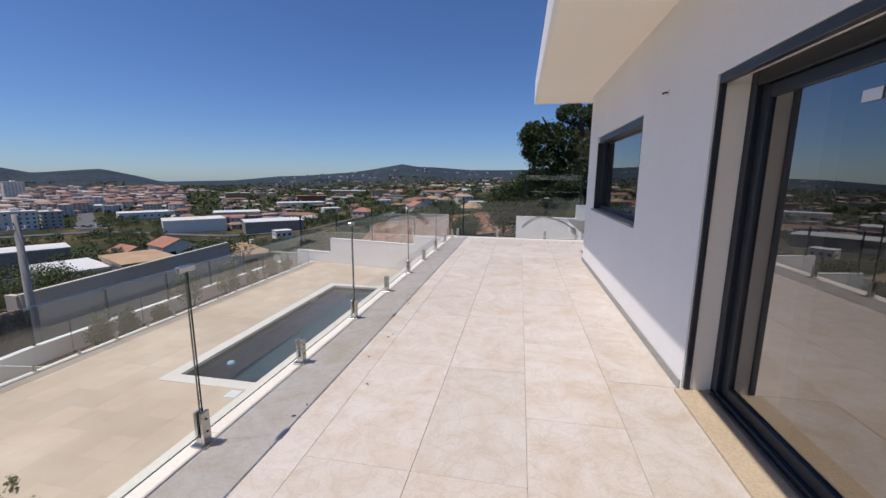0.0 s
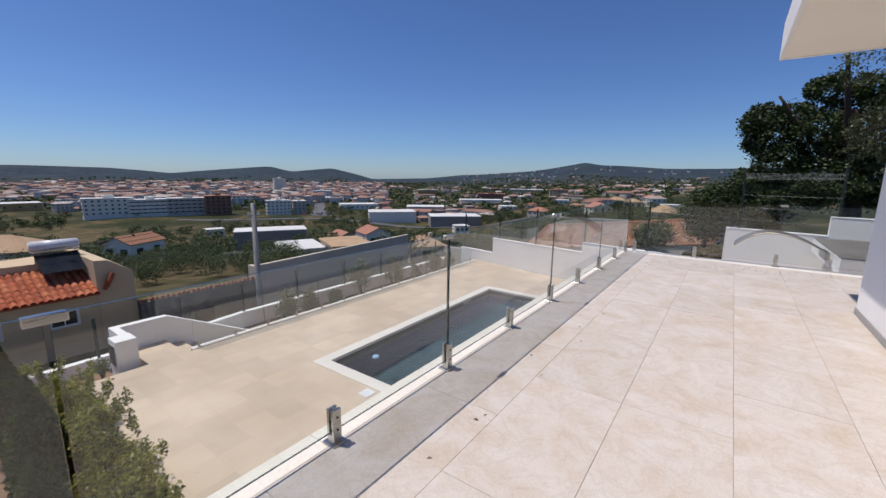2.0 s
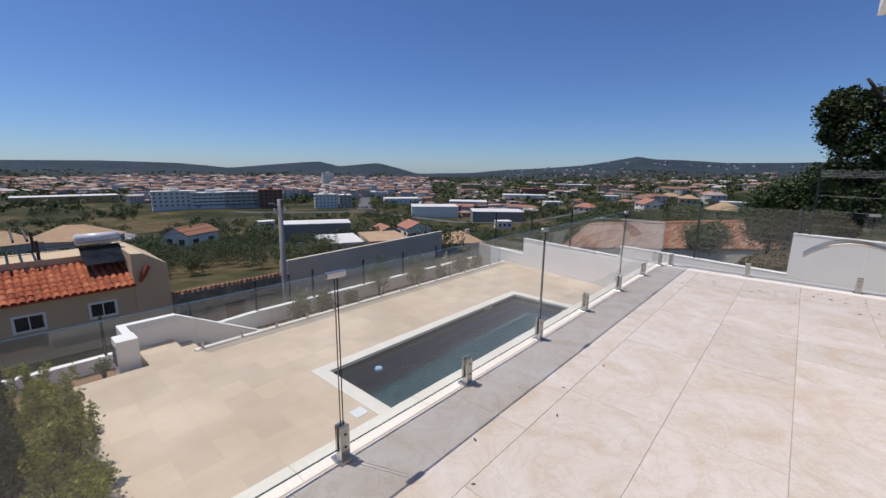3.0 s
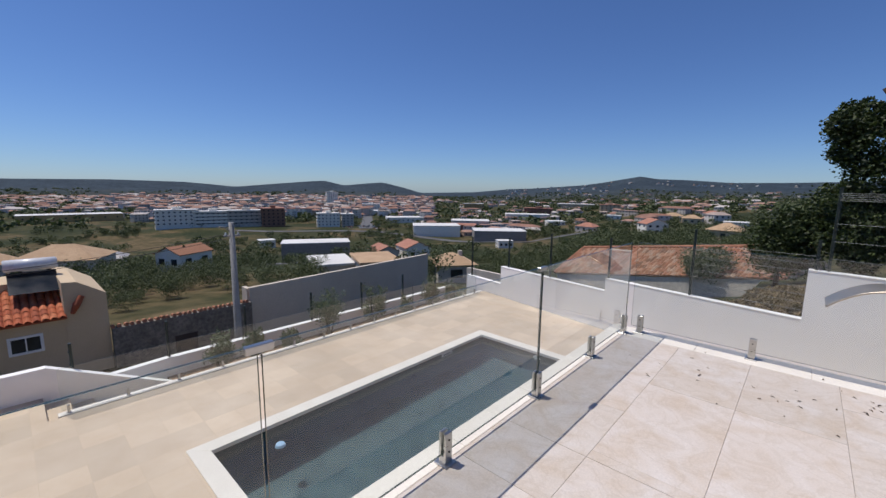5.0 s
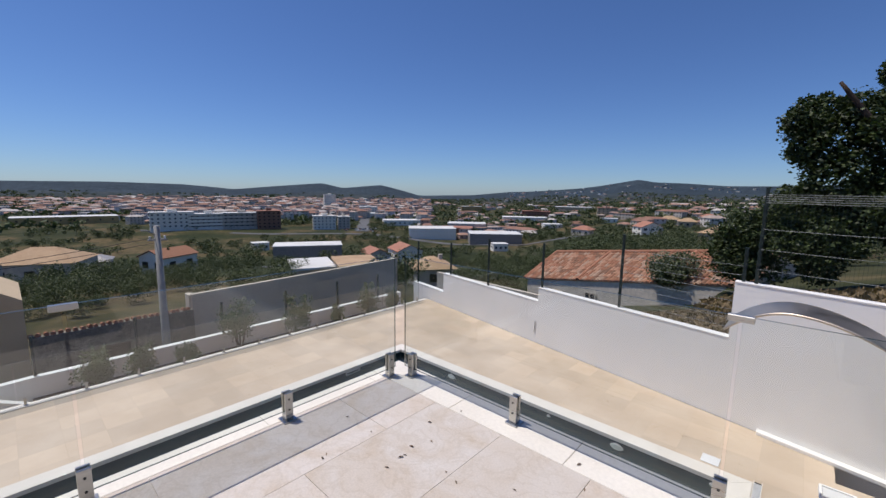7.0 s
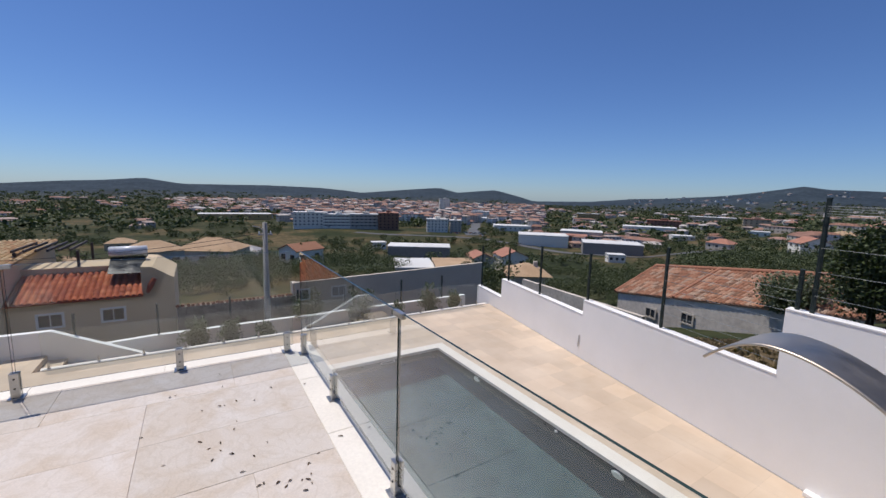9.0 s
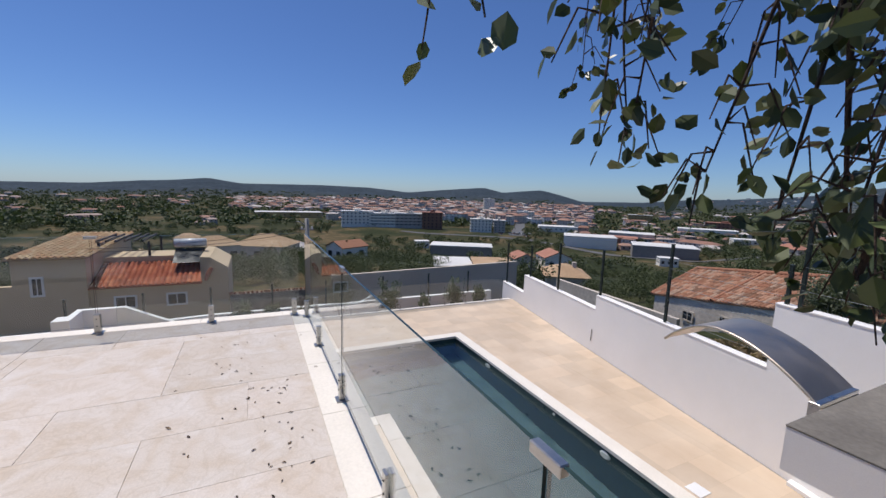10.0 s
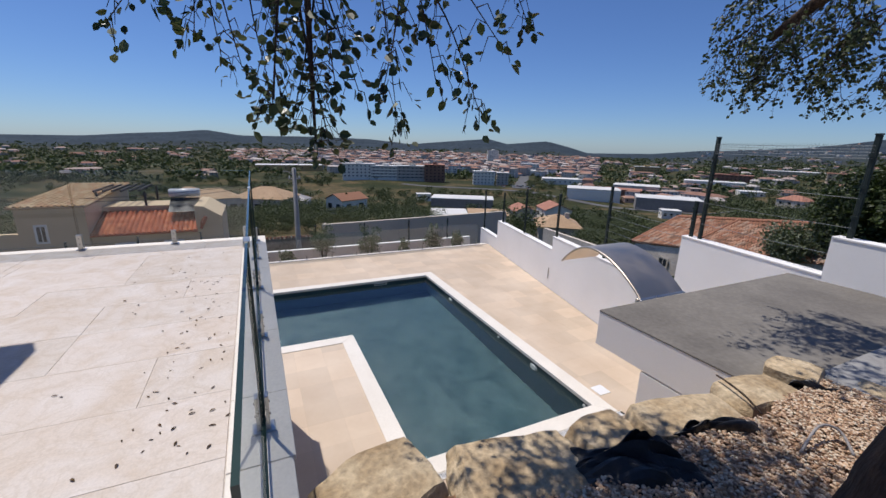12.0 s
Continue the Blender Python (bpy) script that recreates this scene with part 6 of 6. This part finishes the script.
# car park, road and field strips
def ground_strip(name, pts, width, material, label):
    bm = bmesh.new()
    pts = [Vector((*polar(a, r), 0)) for a, r in pts]
    path = []
    for p, q in zip(pts, pts[1:]):
        n = max(int((q - p).length / 6), 1)
        path += [p.lerp(q, i / n) for i in range(n)]
    path.append(pts[-1])
    prev = None
    for i, p in enumerate(path):
        d = (path[min(i + 1, len(path) - 1)] - path[max(i - 1, 0)]).normalized()
        s = Vector((-d.y, d.x, 0)) * width / 2
        row = [bm.verts.new((q.x, q.y, land(q.x, q.y) + 0.35)) for q in (p - s, p, p + s)]
        if prev:
            for k in range(2):
                bm.faces.new((prev[k], prev[k + 1], row[k + 1], row[k]))
        prev = row
    bmesh.ops.recalc_face_normals(bm, faces=bm.faces)
    structure(name, bm, material, label)


ground_strip("road", ((53.5, 380), (53.2, 520), (53.0, 800), (54.5, 1150)), 13, M_ASPHALT, "grey road running into the town")
ground_strip("road_cross", ((70, 395), (60, 365), (52, 350), (40, 300), (30, 290), (20, 330)), 9, M_ASPHALT, "grey road across the valley")
ground_strip("pavement_yard", ((64.5, 168), (61.0, 158), (57, 150)), 22, M_ASPHALT, "grey yard beside the farm shed")
for i in range(26):
    az, r = 54.0 + rng.uniform(-2.4, 3.2), rng.uniform(372, 420)
    if i > 15:
        az, r = 62.5 + rng.uniform(-2.0, 1.5), rng.uniform(152, 172)
    x, y = polar(az, r)
    ob = thing("car", "small parked car far down in the valley", "car", pose(x, y, land(x, y) + 0.35, 0, 0, rng.uniform(0, 180)), "parked cars")
    paint = (M_PLASTIC, M_GREYBAND, M_STEEL, M_CLAYFLAT)[i % 4]
    part("body", new_box(-2.1, 2.1, -0.85, 0.85, 0.25, 0.85, 0.12, 2), paint, ob)
    part("cabin", new_box(-1.2, 1.0, -0.75, 0.75, 0.85, 1.42, 0.15, 2), M_DARKWIN, ob)
    for wx in (-1.3, 1.3):
        for wy in (-0.8, 0.8):
            bm = bmesh.new()
            bmesh.ops.create_cone(bm, cap_ends=True, segments=12, radius1=0.32, radius2=0.32, depth=0.2)
            bmesh.ops.rotate(bm, verts=bm.verts, matrix=Matrix.Rotation(math.pi / 2, 3, 'X'))
            part("wheel", bm, M_BOLT, ob, at=pose(wx, wy, 0.32))

# ---- the town and the woods, past counting ----
def town():
    vs, fs, mid = [], [], []
    def quad_box(c, s, w, d, z0, h, kind):
        ca, sa = math.cos(s), math.sin(s)
        def P(x, y, z):
            return (c[0] + x * ca - y * sa, c[1] + x * sa + y * ca, z)
        b = len(vs)
        for z in (z0 - 6, z0 + h):
            vs.extend((P(-w, -d, z), P(w, -d, z), P(w, d, z), P(-w, d, z)))
        for f in ((0, 1, 5, 4), (1, 2, 6, 5), (2, 3, 7, 6), (3, 0, 4, 7)):
            fs.append(tuple(b + k for k in f))
            mid.append(0)
        b = len(vs)
        t = z0 + h
        o = 0.4
        if kind:
            r = min(w, d) * 0.34
            vs.extend((P(-w - o, -d - o, t), P(w + o, -d - o, t), P(w + o, d + o, t), P(-w - o, d + o, t), P(-w * 0.6, 0, t + r), P(w * 0.6, 0, t + r)))
            for f in ((0, 1, 5, 4), (1, 2, 5), (2, 3, 4, 5), (3, 0, 4)):
                fs.append(tuple(b + k for k in f))
                mid.append(1)
        else:
            vs.extend((P(-w - o, -d - o, t + 0.1), P(w + o, -d - o, t + 0.1), P(w + o, d + o, t + 0.1), P(-w - o, d + o, t + 0.1)))
            fs.append((b, b + 1, b + 2, b + 3))
            mid.append(1)
        fl = max(int(h / 3), 1)
        for side in range(4):
            n = max(int((w if side % 2 == 0 else d) / 1.7), 1)
            for f in range(fl):
                for k in range(n):
                    u = (k + 0.5) / n * 2 - 1
                    zc = z0 + (f + 0.55) * h / fl
                    b = len(vs)
                    for du, dz in ((-0.55, -0.6), (0.55, -0.6), (0.55, 0.6), (-0.55, 0.6)):
                        if side == 0:
                            q = P(u * w + du, -d - 0.08, zc + dz)
                        elif side == 1:
                            q = P(w + 0.08, u * d + du, zc + dz)
                        elif side == 2:
                            q = P(u * w - du, d + 0.08, zc + dz)
                        else:
                            q = P(-w - 0.08, u * d - du, zc + dz)
                        vs.append(q)
                    fs.append((b, b + 1, b + 2, b + 3))
                    mid.append(2)
    for i in range(3300):
        far = i % 5
        if far < 3:
            az, r = rng.uniform(44, 92), rng.uniform(560, 1750) ** 1.0
            if az > 80 and r < 800:
                continue
        elif far == 3:
            az, r = rng.uniform(3, 46), rng.uniform(330, 1500)
            if noise.noise(Vector((az * 0.3, r * 0.004, 3))) < 0.02:
                continue
        else:
            az, r = rng.uniform(92, 118), rng.uniform(250, 1700)
            if noise.noise(Vector((az * 0.3, r * 0.004, 3))) < 0.28 or r < 480:
                continue
        x, y = polar(az, r)
        s = 1 + r / 2200
        w, d = rng.uniform(3, 6.2) * s, rng.uniform(3, 5.5) * s
        h = rng.choice((3.2, 6, 6, 9, 9, 12)) if 44 < az < 82 else rng.choice((3.2, 3.5, 6))
        if rng.random() < 0.05:
            w, h = w * 2.4, 6
        quad_box((x, y), radians(az + rng.uniform(-35, 35)), w, d, land(x, y), h, rng.random() < 0.62)
    for i in range(90):
        az, r = rng.uniform(-2, 34), rng.uniform(1700, 2900)
        x, y = polar(az, r)
        quad_box((x, y), rng.uniform(0, 3), 9, 7, land(x, y), 6, rng.random() < 0.3)
    ob = part_data("town_houses", vs, fs, [M_TOWNWALL, M_TOWNROOF, M_DARKWIN], mat_ids=mid)
    tagged(ob, "spread-out town of white and terracotta houses in the valley", "houses", "", "stuff")


town()


def woods():
    pts, sizes = [], []
    def clear(az, r):
        return ((70 > az > 56 and 148 < r < 190) or (52.2 < az < 54.6 and r > 360) or (az > 63 and az < 79 and 375 < r < 428) or (54.5 < az < 60 and 390 < r < 418)
                or (43.5 < az < 53 and 95 < r < 150) or (55 < az < 61.5 and r < 70) or (49 < az < 55 and r < 66) or (38 < az < 45 and r < 58) or (31 < az < 47 and 225 < r < 330)
                or (56.5 < az < 66 and 120 < r < 190) or (54 < az < 80 and 330 < r < 428) or (75 < az < 80 and 85 < r < 112) or (12 < az < 16.5 and 200 < r < 252) or (5 < az < 9.5 and 110 < r < 152))
    near = []
    n = 0
    while n < 2300:
        az = rng.uniform(-6, 118)
        r = 26 + 470 * rng.random() ** 1.05
        x, y = polar(az, r)
        if clear(az, r) or (r < 42 and (az > 84 or az < 22)) or (r < 40 and x > -25) or (r < 34):
            continue
        if noise.noise(Vector((x * 0.022, y * 0.022, 0))) + noise.noise(Vector((x * 0.09, y * 0.09, 5))) * 0.5 < 0.0 + (0.12 if 78 < az and r > 200 else 0):
            continue
        h = rng.choice((1.3, 1.8, 2.4, 2.4, 3.0, 3.8)) * rng.uniform(0.85, 1.15) * (1 + r / 800)
        if r < 220:
            if any((x - a) ** 2 + (y - b) ** 2 < (0.5 * (h + c)) ** 2 for a, b, c in near):
                continue
            near.append((x, y, h))
        k = 1500 if r < 90 else (520 if r < 180 else 130)
        g = land(x, y)
        c = clump_points([(x, y, g + h * 0.48, h * 0.5, h * 0.5, h * 0.46)] + [(x + rng.gauss(0, h * 0.3), y + rng.gauss(0, h * 0.3), g + h * rng.uniform(0.45, 0.8), h * 0.3, h * 0.3, h * 0.26) for _ in range(5)], k, 0.72)
        pts.append(c)
        sizes.append(np.full(k, h * (0.06 if k > 1000 else (0.095 if k > 200 else 0.2))))
        n += 1
    n = 0
    while n < 4200:
        az = rng.uniform(-4, 120)
        r = 480 + 1700 * rng.random()
        x, y = polar(az, r)
        dense = 0.02 if 44 < az < 84 else (-0.5 if az > 88 else -0.25)
        if clear(az, r) or noise.noise(Vector((x * 0.006, y * 0.006, 2))) < dense:
            continue
        h = rng.uniform(4, 9)
        c = clump_points([(x, y, land(x, y) + h * 0.45, h * 0.9, h * 0.9, h * 0.5)], 18, 0.5)
        pts.append(c)
        sizes.append(np.full(18, h * 0.7))
        n += 1
    c, s = np.concatenate(pts), np.concatenate(sizes)
    v, f = leaf_arrays(c, 1.0, spread=0.0)
    ctr = np.repeat(c, 4, 0)
    v = ctr + (v - ctr) * np.repeat(s, 4)[:, None]
    tagged(part_data("woods", v, f, F_SCRUB), "olive and carob trees scattered over the valley floor", "trees", "", "stuff")


woods()
for az, r, h in ((76.3, 112, 6.0), (61.9, 180, 5), (43.2, 160, 5), (66.8, 540, 12)):
    x, y = polar(az, r)
    ob = thing("cypress", "tall slim dark cypress down in the valley", "cypress", pose(x, y, land(x, y)), "valley cypresses")
    bm = bmesh.new()
    tube(bm, ((0, 0, -0.5), (0, 0, h * 0.9)), (0.12, 0.03), 6)
    part("trunk", bm, M_BARK, ob)
    n = 900
    t = nrg.uniform(0, 1, n)
    rad = h * 0.11 * np.sin(np.clip(t * 0.9 + 0.1, 0, 1) * math.pi) ** 0.6 * (0.6 + 0.5 * nrg.uniform(0, 1, n))
    a = nrg.uniform(0, math.tau, n)
    v, f = leaf_arrays(np.stack([rad * np.cos(a), rad * np.sin(a), t * h], 1), h * 0.06)
    part_data("foliage", v, f, F_CYPRESS, ob)

# ---- dry leaves blown over the tiles ----
def dry_leaves():
    meshes = []
    for k in range(3):
        bm = bmesh.new()
        rows = []
        for i in range(5):
            t = i / 4
            w = 0.010 * math.sin(math.pi * (0.1 + 0.85 * t))
            z = 0.006 * math.sin(t * math.pi) * (1 + k * 0.5)
            rows.append([bm.verts.new((t * 0.045, -w, z + 0.005)), bm.verts.new((t * 0.045, 0, z)), bm.verts.new((t * 0.045, w, z + 0.006))])
        for p, q in zip(rows, rows[1:]):
            for j in range(2):
                bm.faces.new((p[j], q[j], q[j + 1], p[j + 1]))
        bmesh.ops.solidify(bm, geom=bm.faces[:], thickness=0.0015)
        meshes.append(to_mesh(bm, "dry_leaf", M_DRYLEAF))
    spots = [(rng.gauss(1.4, 0.5), rng.gauss(7.68, 0.26)) for _ in range(36)] + [(rng.uniform(1.8, 5.0), rng.gauss(8.04, 0.13)) for _ in range(70)]
    spots += [(rng.uniform(0.3, 0.8), rng.uniform(0.2, 4.5)) for _ in range(12)] + [(rng.uniform(2.0, 4.8), rng.uniform(7.2, 8.3)) for _ in range(14)]
    for x, y in spots:
        s = rng.uniform(0.4, 0.8)
        ob = new("dry_leaf", meshes[rng.randrange(3)])
        ob.matrix_basis = pose(x, min(y, 8.36), 0.0022, 0, 0, rng.uniform(0, 360)) @ Matrix.Diagonal((s, s * 0.8, s * 0.6, 1))
        tagged(ob, "small curled brown dry leaf on the terrace tiles", "leaf", "dry leaves")


dry_leaves()

# ---- terrace paving, piece by piece ----
def paving():
    cache = {}

    def tile_mesh(w, d):
        key = (round(w, 3), round(d, 3))
        if key not in cache:
            bm = new_box(0.001, key[0] - 0.001, 0.001, key[1] - 0.001, -0.02, 0.0, 0.0012, 1)
            cache[key] = to_mesh(bm, "tile", M_TILE)
        return cache[key]

    P, LONG = 0.6, 1.2
    for col in range(14):
        x = 0.012 + col * P
        w = min(P, 7.95 - x)
        y = -8.38 + (0.6 if col % 3 == 0 else 0.0)
        while y < 8.28:
            a, b = max(y, -8.0), min(y + LONG, 8.30)
            y += LONG
            if b - a < 0.04:
                continue
            # cut round the house corner
            for lo, hi, x0, x1 in ((a, min(b, WALL_END), x, min(x + w, WALL_X - 0.005)), (max(a, WALL_END + 0.002), b, x, x + w)):
                if hi - lo > 0.03 and x1 - x0 > 0.03:
                    shared("tile", tile_mesh(x1 - x0, hi - lo), floor, pose(x0, lo, 0.001 + rng.uniform(-0.0006, 0.0006)))
    # coping stones along both open edges; the end one is part painted reflection
    y = -8.0
    while y < 8.25:
        ln = min(0.9, 8.3 - y)
        bm = new_box(-0.16, 0.008, y + 0.0015, y + ln - 0.0015, -0.03, 0.0, 0.003, 1)
        part("coping", bm, M_COPING, floor)
        y += 0.9
    # end edge: inner part's pale stone paints in sunlight reflected off the glass
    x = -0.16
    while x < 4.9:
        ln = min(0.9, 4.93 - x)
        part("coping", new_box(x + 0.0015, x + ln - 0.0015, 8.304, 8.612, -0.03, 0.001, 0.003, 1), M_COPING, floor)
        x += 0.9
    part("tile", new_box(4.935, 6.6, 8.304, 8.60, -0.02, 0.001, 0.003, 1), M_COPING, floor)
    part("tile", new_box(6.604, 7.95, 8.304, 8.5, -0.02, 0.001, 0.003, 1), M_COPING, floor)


paving()
